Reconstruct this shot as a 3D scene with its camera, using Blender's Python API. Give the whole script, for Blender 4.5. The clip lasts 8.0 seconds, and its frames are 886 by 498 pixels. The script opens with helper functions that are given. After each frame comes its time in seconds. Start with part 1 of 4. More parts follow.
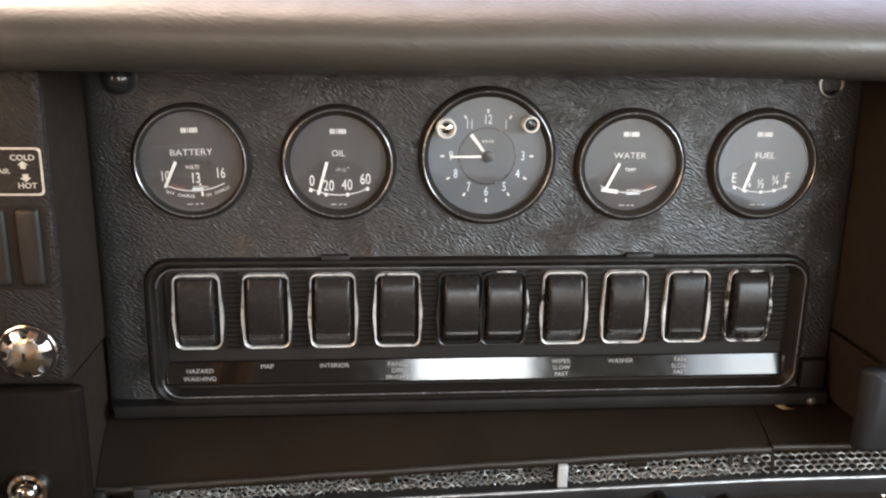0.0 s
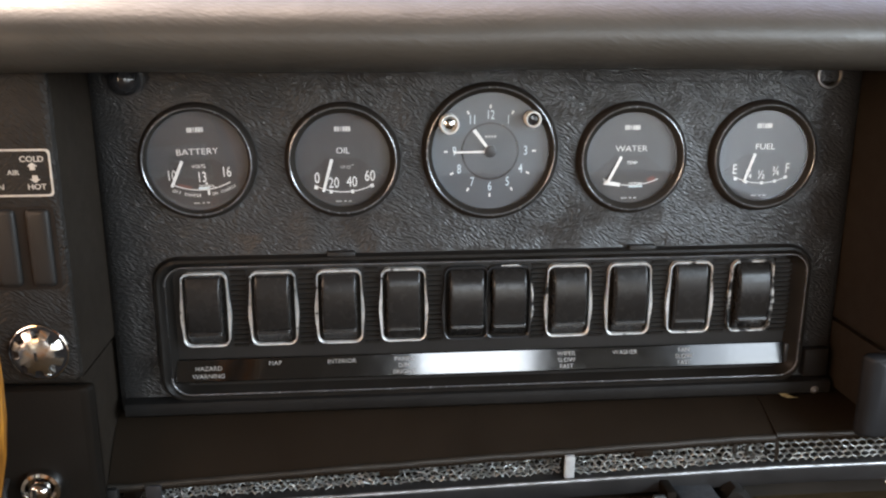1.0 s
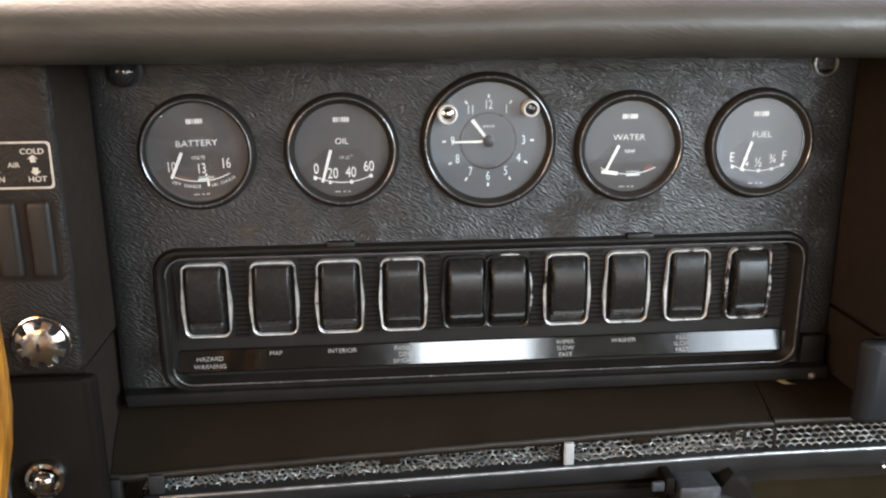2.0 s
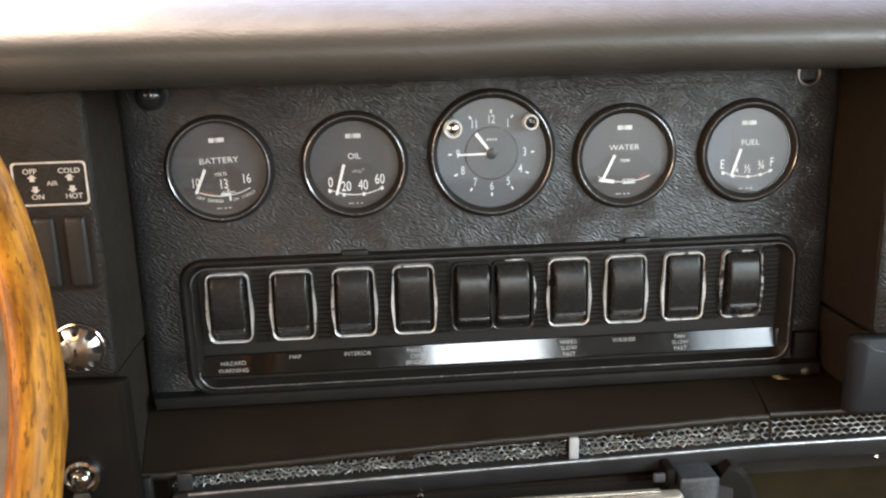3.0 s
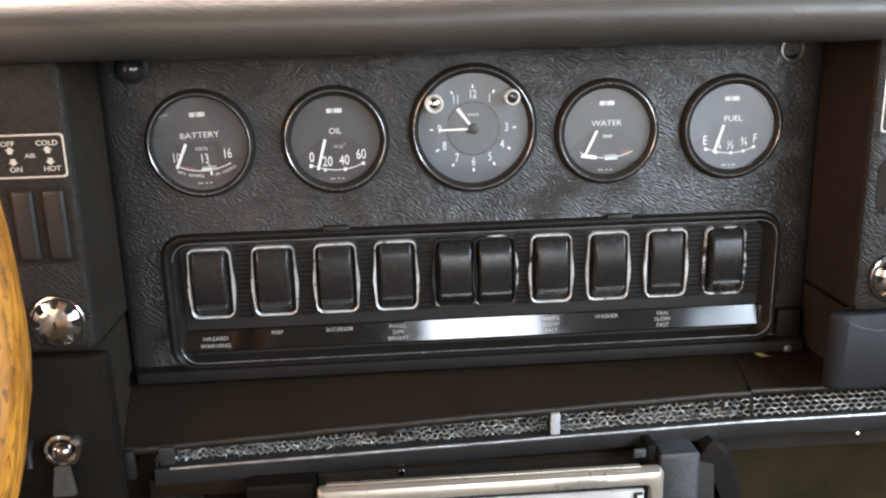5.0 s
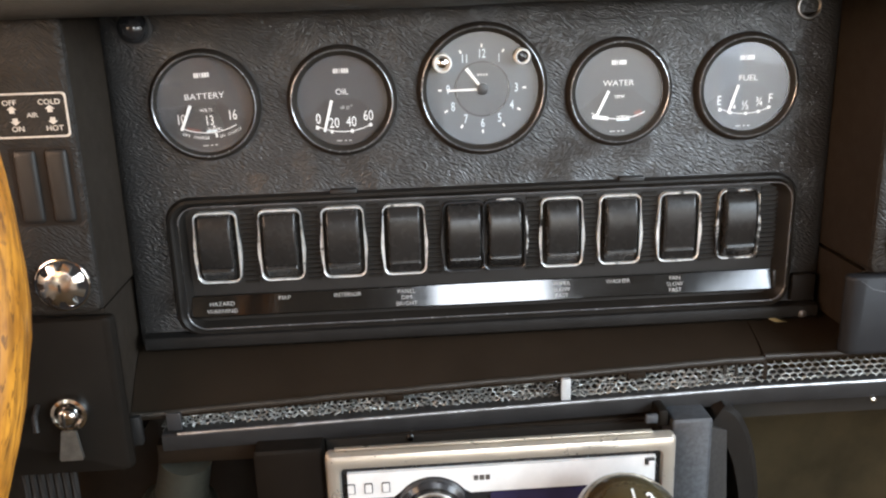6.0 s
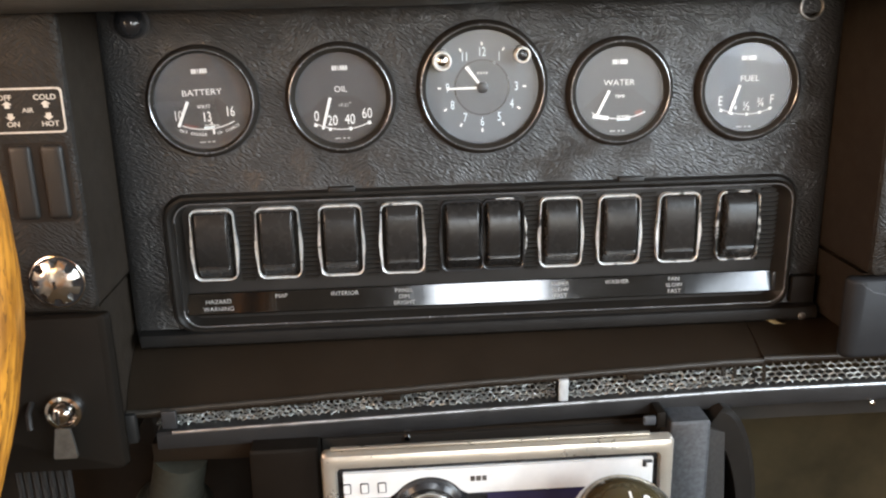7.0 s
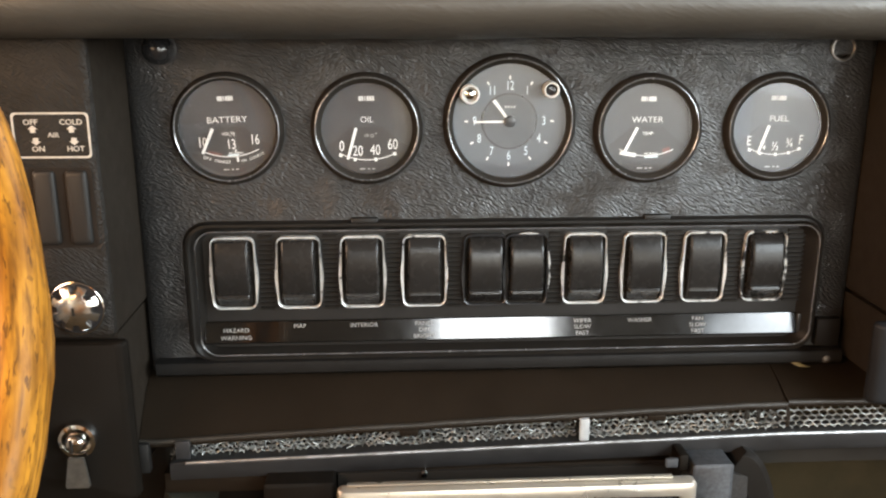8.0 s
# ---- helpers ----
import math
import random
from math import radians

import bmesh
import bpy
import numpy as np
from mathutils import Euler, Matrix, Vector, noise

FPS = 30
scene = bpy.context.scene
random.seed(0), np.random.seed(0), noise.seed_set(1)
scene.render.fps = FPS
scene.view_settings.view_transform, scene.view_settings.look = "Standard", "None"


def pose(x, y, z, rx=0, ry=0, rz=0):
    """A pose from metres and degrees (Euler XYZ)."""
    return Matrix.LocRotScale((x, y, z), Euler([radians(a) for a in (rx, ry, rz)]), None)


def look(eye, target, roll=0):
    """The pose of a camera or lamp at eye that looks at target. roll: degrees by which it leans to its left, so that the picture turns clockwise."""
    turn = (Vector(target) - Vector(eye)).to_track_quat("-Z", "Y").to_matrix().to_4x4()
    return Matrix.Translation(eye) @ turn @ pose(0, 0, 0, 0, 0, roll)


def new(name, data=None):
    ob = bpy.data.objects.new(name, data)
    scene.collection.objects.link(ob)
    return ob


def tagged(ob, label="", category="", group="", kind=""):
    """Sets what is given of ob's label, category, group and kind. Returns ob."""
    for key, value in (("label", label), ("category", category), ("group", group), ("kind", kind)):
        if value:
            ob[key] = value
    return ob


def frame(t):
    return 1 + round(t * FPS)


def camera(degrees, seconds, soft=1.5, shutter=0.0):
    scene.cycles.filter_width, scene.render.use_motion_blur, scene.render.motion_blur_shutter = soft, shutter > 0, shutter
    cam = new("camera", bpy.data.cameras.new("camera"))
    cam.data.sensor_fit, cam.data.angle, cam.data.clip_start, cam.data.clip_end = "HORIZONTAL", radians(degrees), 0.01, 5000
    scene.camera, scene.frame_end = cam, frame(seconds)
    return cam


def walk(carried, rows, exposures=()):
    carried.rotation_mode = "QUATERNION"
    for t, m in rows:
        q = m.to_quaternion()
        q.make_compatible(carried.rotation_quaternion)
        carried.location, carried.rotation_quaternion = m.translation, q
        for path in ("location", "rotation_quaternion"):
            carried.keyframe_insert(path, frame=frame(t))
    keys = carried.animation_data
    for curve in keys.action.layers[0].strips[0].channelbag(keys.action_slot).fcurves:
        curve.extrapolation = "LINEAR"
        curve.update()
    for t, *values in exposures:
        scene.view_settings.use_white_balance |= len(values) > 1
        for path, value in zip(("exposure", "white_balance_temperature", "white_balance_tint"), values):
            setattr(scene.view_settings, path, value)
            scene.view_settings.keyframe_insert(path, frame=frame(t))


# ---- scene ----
cam = camera(54.0, 8.0, soft=2.2)
PATH = [
    (0, (-0.0546, -0.4165, 0.8725), (0.1039, 1.5084, 0.3532), 0.86),
    (0.5, (-0.0576, -0.4213, 0.8749), (0.082, 1.5087, 0.3695), -0.07),
    (1, (-0.0576, -0.4209, 0.8716), (0.1021, 1.5033, 0.3502), -0.00),
    (1.5, (-0.0567, -0.4203, 0.868), (0.0991, 1.4955, 0.3153), 0.09),
    (1.7, (-0.0578, -0.4195, 0.8692), (0.1059, 1.496, 0.3176), 0.09),
    (2.8, (-0.0581, -0.4476, 0.8743), (0.0743, 1.4836, 0.3714), -1.63),
    (3, (-0.0577, -0.4509, 0.8732), (0.0765, 1.4804, 0.3713), -1.59),
    (3.5, (-0.0539, -0.4527, 0.8712), (0.0823, 1.476, 0.3598), -1.51),
    (4, (-0.05, -0.4581, 0.8693), (0.1039, 1.4687, 0.3556), -1.38),
    (4.5, (-0.0482, -0.4579, 0.8679), (0.0967, 1.468, 0.3485), -1.31),
    (4.7, (-0.0469, -0.4561, 0.8671), (0.0889, 1.4697, 0.3447), -1.41),
    (5.8, (-0.0492, -0.4497, 0.8624), (0.0711, 1.4677, 0.3066), -1.60),
    (6, (-0.0473, -0.4493, 0.8548), (0.0594, 1.466, 0.289), -1.80),
    (6.5, (-0.0481, -0.4489, 0.8549), (0.0595, 1.462, 0.2743), -1.71),
    (7, (-0.0476, -0.446, 0.8556), (0.0651, 1.4664, 0.2808), -1.30),
    (7.5, (-0.0506, -0.4418, 0.8598), (0.0671, 1.4758, 0.304), -0.51),
    (8, (-0.0579, -0.4382, 0.8606), (0.0516, 1.4875, 0.3316), 0.08),
]
walk(cam, [(t, look(eye, target, roll)) for t, eye, target, roll in PATH], exposures=[(0.0, 4.66, 8450, 22.5), (0.5, 4.15, 8150, 20.5), (1.5, 4.58, 7850, 21.5), (2.8, 4.60, 8300, 19), (3.5, 4.61, 7900, 20.5), (4.5, 4.65, 7650, 21.5), (6.0, 4.84, 8050, 21.5), (7.0, 4.86, 8250, 21.5), (8.0, 4.84, 8850, 21)])

# ---------------------------------------------------------------- light
world = bpy.data.worlds.new("sky")
scene.world = world
world.use_nodes = True
wn = world.node_tree.nodes
sky = wn.new("ShaderNodeTexSky")
sky.sky_type, sky.sun_disc = "NISHITA", False
sky.sun_elevation, sky.sun_rotation = radians(76), radians(-30)
wn["Background"].inputs["Strength"].default_value = 0.05
world.node_tree.links.new(sky.outputs["Color"], wn["Background"].inputs["Color"])


def area_lamp(name, eye, target, w, h, watts, colour):
    data = bpy.data.lights.new(name, "AREA")
    data.shape, data.size, data.size_y, data.energy, data.color = "RECTANGLE", w, h, watts, colour
    ob = new(name, data)
    ob.matrix_world = look(eye, target)
    return tagged(ob, "unseen lamp for window daylight and added fill", "daylight", kind="structure")


sun = bpy.data.lights.new("sun", "SUN")
sun.energy, sun.angle, sun.color = 0.135, radians(14), (1.0, 0.90, 0.76)
sun_ob = new("sun", sun)
sun_ob.matrix_world = look((-0.25, 0.38, 2.85), (0, -0.05, 0.85))

area_lamp("windscreen_light", (-0.49, 0.11, 1.11), (-0.40, -0.10, 0.84), 0.40, 0.24, 0.60, (1.0, 0.91, 0.77))
area_lamp("rear_window_light", (0.165, -1.475, 0.955), (0.12, 0.0, 0.83), 0.25, 0.23, 0.19, (0.62, 0.82, 1.0))
area_lamp("right_window_light", (0.705, -0.55, 0.98), (0.10, -0.12, 0.72), 0.70, 0.28, 0.78, (0.55, 0.79, 1.0))
area_lamp("quarter_lamp", (0.675, -1.252, 0.830), (-0.319, -1.140, 0.830), 0.448, 0.250, 0.145, (0.54, 0.77, 1.0))
# lamp added below the sill so the fuel glass mirrors a dimmer lower half
area_lamp("quarter_trim_glow", (0.675, -1.252, 0.617), (-0.319, -1.140, 0.617), 0.448, 0.172, 0.050, (0.54, 0.77, 1.0))
area_lamp("hatch_light", (0.355, -1.475, 0.665), (0.30, 0.0, 0.70), 0.57, 0.265, 0.040, (0.54, 0.77, 1.0))
# unseen fill lamp, added to brighten the dash from behind left
area_lamp("quarter_lamp", (-0.705, -1.24, 0.955), (0.0, -0.60, 0.83), 0.42, 0.18, 0.095, (1.0, 0.76, 0.52))
area_lamp("left_window_light", (-0.705, -0.55, 0.98), (0.0, -0.30, 0.80), 0.80, 0.28, 0.32, (1.0, 0.64, 0.32))


# ---------------------------------------------------------------- materials
def mat(name, a, b=None, scale=40.0, rough=(0.4, 0.55), metal=0.0, bump=0.0, bump_scale=400.0, coat=0.0, specular=0.5,
        stretch=(1, 1, 1), turn=(0, 0, 0), detail=5.0, wear=None):
    """A procedural surface: two colours mixed by a broad noise, roughness by a finer one, relief by a third."""
    m = bpy.data.materials.new(name)
    m.use_nodes = True
    n, l = m.node_tree.nodes, m.node_tree.links
    p = n["Principled BSDF"]
    b = b or tuple(0.75 * c for c in a)
    co = n.new("ShaderNodeTexCoord")
    info = n.new("ShaderNodeObjectInfo")
    mp = n.new("ShaderNodeMapping")
    mp.inputs["Scale"].default_value, mp.inputs["Rotation"].default_value = stretch, [radians(v) for v in turn]
    add = n.new("ShaderNodeVectorMath")
    l.new(co.outputs["Object"], add.inputs[0])
    l.new(info.outputs["Random"], add.inputs[1])
    l.new(add.outputs[0], mp.inputs["Vector"])

    def tex(s, d=detail, r=0.6):
        t = n.new("ShaderNodeTexNoise")
        t.inputs["Scale"].default_value, t.inputs["Detail"].default_value, t.inputs["Roughness"].default_value = s, d, r
        l.new(mp.outputs["Vector"], t.inputs["Vector"])
        return t

    t1 = tex(scale)
    ramp = n.new("ShaderNodeValToRGB")
    ramp.color_ramp.elements[0].position, ramp.color_ramp.elements[1].position = 0.32, 0.68
    ramp.color_ramp.elements[0].color, ramp.color_ramp.elements[1].color = (*a, 1), (*b, 1)
    l.new(t1.outputs["Fac"], ramp.inputs["Fac"])
    colour = ramp.outputs["Color"]
    if wear:
        t4 = tex(wear[1], 6, 0.7)
        r4 = n.new("ShaderNodeValToRGB")
        r4.color_ramp.elements[0].position, r4.color_ramp.elements[1].position = wear[2], wear[2] + 0.05
        l.new(t4.outputs["Fac"], r4.inputs["Fac"])
        mx = n.new("ShaderNodeMix")
        mx.data_type = "RGBA"
        l.new(r4.outputs["Color"], mx.inputs["Factor"])
        l.new(colour, mx.inputs["A"])
        mx.inputs["B"].default_value = (*wear[0], 1)
        colour = mx.outputs["Result"]
    l.new(colour, p.inputs["Base Color"])
    t2 = tex(scale * 4.3)
    mr = n.new("ShaderNodeMapRange")
    mr.inputs["To Min"].default_value, mr.inputs["To Max"].default_value = rough
    mr.inputs["From Min"].default_value, mr.inputs["From Max"].default_value = 0.3, 0.7
    l.new(t2.outputs["Fac"], mr.inputs["Value"])
    l.new(mr.outputs["Result"], p.inputs["Roughness"])
    p.inputs["Metallic"].default_value = metal
    p.inputs["Coat Weight"].default_value = coat
    p.inputs["Coat Roughness"].default_value = 0.08
    p.inputs["Specular IOR Level"].default_value = specular
    if bump:
        t3 = tex(bump_scale, 3)
        bp = n.new("ShaderNodeBump")
        bp.inputs["Strength"].default_value, bp.inputs["Distance"].default_value = bump, 0.0006
        l.new(t3.outputs["Fac"], bp.inputs["Height"])
        l.new(bp.outputs["Normal"], p.inputs["Normal"])
    return m


def leathercloth(name, a, b, rough, cell=1250.0, strength=0.85, distance=0.0007):
    """Black grained vinyl: short diagonal creases in two directions over a fine pebble."""
    m = mat(name, a, b, 18.0, rough)
    n, l = m.node_tree.nodes, m.node_tree.links
    p = n["Principled BSDF"]
    co = n.new("ShaderNodeTexCoord")
    warp = n.new("ShaderNodeTexNoise")
    warp.inputs["Scale"].default_value, warp.inputs["Detail"].default_value = 24.0, 1.0
    l.new(co.outputs["Object"], warp.inputs["Vector"])
    mixv = n.new("ShaderNodeVectorMath")
    mixv.operation = "MULTIPLY_ADD"
    mixv.inputs[1].default_value = (0.012, 0.012, 0.012)
    l.new(warp.outputs["Color"], mixv.inputs[0])
    l.new(co.outputs["Object"], mixv.inputs[2])
    heights = []
    for ang, st in ((30, (4.4, 1, 1.0)), (-34, (4.0, 1, 1.0))):
        mp = n.new("ShaderNodeMapping")
        mp.vector_type = "TEXTURE"
        mp.inputs["Rotation"].default_value = (0, radians(ang), 0)
        mp.inputs["Scale"].default_value = st
        l.new(mixv.outputs[0], mp.inputs["Vector"])
        v = n.new("ShaderNodeTexNoise")
        v.inputs["Scale"].default_value, v.inputs["Detail"].default_value, v.inputs["Roughness"].default_value = cell, 0.8, 0.5
        l.new(mp.outputs["Vector"], v.inputs["Vector"])
        heights.append(v.outputs["Fac"])
    pick = n.new("ShaderNodeTexNoise")
    pick.inputs["Scale"].default_value = 40.0
    l.new(co.outputs["Object"], pick.inputs["Vector"])
    pr = n.new("ShaderNodeMapRange")
    pr.inputs["From Min"].default_value, pr.inputs["From Max"].default_value = 0.48, 0.64
    l.new(pick.outputs["Fac"], pr.inputs["Value"])
    mx = n.new("ShaderNodeMix")
    l.new(pr.outputs["Result"], mx.inputs["Factor"])
    l.new(heights[0], mx.inputs["A"])
    l.new(heights[1], mx.inputs["B"])
    bp = n.new("ShaderNodeBump")
    bp.inputs["Strength"].default_value, bp.inputs["Distance"].default_value = strength, distance
    l.new(mx.outputs["Result"], bp.inputs["Height"])
    l.new(bp.outputs["Normal"], p.inputs["Normal"])
    return m


VINYL = leathercloth("grained_black_vinyl", (0.0165, 0.0158, 0.0152), (0.0230, 0.0220, 0.0212), (0.29, 0.38), 1500.0, 1.0, 0.0008)
VINYL_SIDE = leathercloth("fine_black_vinyl", (0.0108, 0.0088, 0.0070), (0.0152, 0.0126, 0.0102), (0.42, 0.56), 1250.0, 0.9, 0.0010)
VINYL_SIDE.node_tree.nodes["Principled BSDF"].inputs["Specular IOR Level"].default_value = 0.22
PAD = leathercloth("padded_black_vinyl", (0.039, 0.0340, 0.0278), (0.050, 0.0440, 0.0363), (0.44, 0.54), 700.0, 0.30)
SMOOTH = mat("smooth_dark_vinyl", (0.0060, 0.0046, 0.0035), (0.0085, 0.0066, 0.0050), 25, (0.45, 0.6), specular=0.07, bump=0.15, bump_scale=900)
RECESS = mat("brown_black_lining", (0.0150, 0.0108, 0.0076), (0.0195, 0.0142, 0.0102), 25, (0.5, 0.65), specular=0.2, bump=0.15, bump_scale=800)
SHELF = mat("shelf_vinyl", (0.0112, 0.0075, 0.0049), (0.0150, 0.0102, 0.0068), 22, (0.50, 0.65), specular=0.05, bump=0.2, bump_scale=700)
GLOSS = mat("gloss_black_plastic", (0.012, 0.012, 0.013), (0.018, 0.018, 0.019), 60, (0.10, 0.22), bump=0.03, bump_scale=300)
MATTE = mat("matt_black_plastic", (0.0100, 0.0091, 0.0083), (0.0140, 0.0129, 0.0119), 50, (0.42, 0.58), specular=0.25, bump=0.08, bump_scale=700)
SATIN = mat("satin_black_plastic", (0.016, 0.016, 0.017), (0.024, 0.024, 0.025), 50, (0.28, 0.42), bump=0.06, bump_scale=900)
FRAME = mat("worn_black_moulding", (0.0098, 0.0084, 0.0072), (0.0135, 0.0117, 0.0101), 60, (0.32, 0.46), specular=0.11, bump=0.04, bump_scale=400)
LEDGE = mat("scuffed_black_ledge", (0.0078, 0.0070, 0.0064), (0.0112, 0.0102, 0.0094), 60, (0.42, 0.56), specular=0.09, bump=0.06, bump_scale=500)
LIP = mat("valance_lip", (0.022, 0.0185, 0.015), (0.032, 0.0275, 0.023), 60, (0.34, 0.5), specular=0.25, bump=0.15, bump_scale=600)
ROCKER = mat("rocker_black_plastic", (0.0125, 0.0114, 0.0106), (0.0165, 0.0152, 0.0142), 40, (0.22, 0.31), specular=0.26, bump=0.012, bump_scale=500)
STRIP = mat("polished_dark_strip", (0.0042, 0.0036, 0.0031), (0.0060, 0.0052, 0.0045), 40, (0.07, 0.12), specular=0.78)
DIALWIN = mat("dial_window_black", (0.020, 0.020, 0.020), (0.025, 0.025, 0.025), 60, (0.5, 0.6))
DIAL = mat("dial_face_grey", (0.029, 0.0308, 0.0335), (0.0355, 0.0378, 0.041), 60, (0.5, 0.6))
# dial grey lifted towards blue: the glass's reflection is partly in this colour
CLOCKDIAL = mat("clock_face_grey_and_sheen", (0.044, 0.053, 0.061), (0.053, 0.064, 0.074), 60, (0.5, 0.6))
CLOCKIN = mat("clock_centre_grey", (0.026, 0.031, 0.036), (0.033, 0.039, 0.045), 60, (0.45, 0.6))
WHITE = mat("dial_white_print", (0.68, 0.68, 0.66), (0.56, 0.56, 0.54), 300, (0.5, 0.6))
GREYPRINT = mat("worn_grey_print", (0.40, 0.39, 0.38), (0.22, 0.22, 0.21), 500, (0.5, 0.6))
MARKPRINT = mat("white_worn_print", (0.62, 0.62, 0.60), (0.40, 0.40, 0.39), 500, (0.5, 0.6))
CREAM = mat("cream_panel_print", (0.46, 0.43, 0.385), (0.32, 0.30, 0.265), 300, (0.5, 0.6))
BLUEPRINT = mat("pale_blue_print", (0.52, 0.62, 0.66), (0.44, 0.54, 0.58), 300, (0.5, 0.6))
REDPRINT = mat("dull_red_print", (0.13, 0.035, 0.026), (0.09, 0.032, 0.025), 300, (0.5, 0.6))
SURROUND = mat("worn_silver_edge", (0.66, 0.66, 0.64), (0.42, 0.42, 0.41), 220, (0.25, 0.45), metal=0.25, wear=((0.03, 0.03, 0.03), 105, 0.575))
SURROUND_WORN = mat("much_worn_silver_edge", (0.70, 0.70, 0.69), (0.45, 0.45, 0.44), 220, (0.25, 0.45), metal=0.25, wear=((0.03, 0.03, 0.03), 150, 0.46))
CHROME = mat("chrome", (0.72, 0.71, 0.69), (0.60, 0.59, 0.57), 160, (0.05, 0.16), metal=1.0, bump=0.04, bump_scale=300)
ROSETTE = mat("satin_chrome", (0.84, 0.82, 0.78), (0.72, 0.70, 0.66), 160, (0.17, 0.27), metal=1.0, bump=0.03, bump_scale=300)
BEAD = mat("worn_dark_bead", (0.26, 0.26, 0.265), (0.11, 0.11, 0.113), 90, (0.16, 0.30), metal=0.6)
DULLMETAL = mat("dull_steel", (0.42, 0.41, 0.39), (0.26, 0.25, 0.24), 150, (0.28, 0.5), metal=1.0, bump=0.1, bump_scale=500)
MESHMETAL = mat("expanded_aluminium", (0.37, 0.375, 0.357), (0.20, 0.203, 0.192), 120, (0.38, 0.58), metal=0.5, bump=0.1, bump_scale=700)
BARMETAL = mat("painted_bar", (0.0125, 0.0121, 0.0121), (0.0180, 0.0175, 0.0176), 60, (0.30, 0.44), bump=0.05, bump_scale=500, wear=((0.20, 0.20, 0.20), 130, 0.74))
FLAP = mat("blue_grey_vinyl", (0.0092, 0.0094, 0.0101), (0.0128, 0.0131, 0.0141), 30, (0.46, 0.62), specular=0.14, bump=0.1, bump_scale=600)
CLIP = mat("light_grey_plastic", (0.34, 0.35, 0.35), (0.26, 0.27, 0.27), 200, (0.4, 0.55))
SILVER = mat("silver_paint", (0.58, 0.52, 0.44), (0.46, 0.41, 0.34), 30, (0.26, 0.36), metal=0.7)
SILVER2 = mat("bright_silver_paint", (0.70, 0.69, 0.67), (0.62, 0.61, 0.59), 90, (0.30, 0.38), metal=0.2)
DISPLAY = mat("dark_violet_display", (0.020, 0.018, 0.045), (0.028, 0.024, 0.060), 60, (0.08, 0.14), coat=0.6)
BRACKET = mat("speckled_grey_vinyl", (0.016, 0.0175, 0.0195), (0.044, 0.047, 0.051), 420, (0.55, 0.7), bump=0.4, bump_scale=1500)
HOSE = mat("grey_green_rubber", (0.024, 0.024, 0.017), (0.016, 0.016, 0.011), 60, (0.5, 0.7), bump=0.15, bump_scale=400)
CARPET = mat("brown_carpet", (0.042, 0.029, 0.0145), (0.020, 0.0142, 0.0072), 16, (0.85, 0.95), specular=0.08, bump=0.6, bump_scale=1200)
LINER = mat("worn_brown_board", (0.013, 0.010, 0.0075), (0.008, 0.0062, 0.0048), 120, (0.6, 0.8), bump=0.3, bump_scale=500)
# darker than the carpet: the pedal well's shade is put into this colour
WELL_SHADE = mat("pedal_well_shade", (0.017, 0.0135, 0.0105), (0.011, 0.0088, 0.0070), 60, (0.85, 0.95), specular=0.1, bump=0.5, bump_scale=1200)
CABIN = mat("brown_cabin_trim", (0.20, 0.140, 0.095), (0.155, 0.110, 0.075), 8, (0.6, 0.8), bump=0.2, bump_scale=300)
PALE = mat("pale_bounce_trim", (0.42, 0.42, 0.42), (0.36, 0.36, 0.36), 10, (0.5, 0.65), bump=0.2, bump_scale=300)
TAN = mat("tan_leather", (0.34, 0.22, 0.13), (0.28, 0.18, 0.10), 10, (0.45, 0.6), bump=0.2, bump_scale=300)
ROOF = mat("grey_headlining", (0.052, 0.047, 0.041), (0.066, 0.060, 0.053), 8, (0.8, 0.9), bump=0.2, bump_scale=500)
# near-black for matt parts; also carries the shade of slots and cavities
DARK = mat("matt_black_and_shade", (0.0150, 0.0125, 0.0102), (0.0205, 0.0172, 0.0140), 30, (0.7, 0.85), specular=0.1)
LEVER = mat("brown_black_lever", (0.0122, 0.0112, 0.0102), (0.0168, 0.0154, 0.0140), 40, (0.4, 0.55), specular=0.25, bump=0.15, bump_scale=500, wear=((0.10, 0.09, 0.08), 260, 0.70), stretch=(1, 1, 0.2))
# brown-black for the bezels and for the shade of slot and recess
PIT = mat("bezel_black_and_pit_shade", (0.0135, 0.0108, 0.0088), (0.0185, 0.0148, 0.0122), 60, (0.7, 0.85), specular=0.08)
KEYPLASTIC = mat("grey_metal_key", (0.20, 0.19, 0.17), (0.13, 0.125, 0.11), 200, (0.3, 0.5), metal=0.8)
ALLOY = mat("dulled_alloy", (0.16, 0.145, 0.13), (0.10, 0.09, 0.08), 120, (0.4, 0.6), metal=0.8)
POLISHED = mat("polished_alloy", (0.80, 0.79, 0.77), (0.70, 0.69, 0.67), 90, (0.24, 0.34), metal=1.0)
GLINT = mat("edge_glint", (0.34, 0.34, 0.35), (0.16, 0.155, 0.15), 90, (0.30, 0.5), metal=0.8, bump=0.1, bump_scale=300)


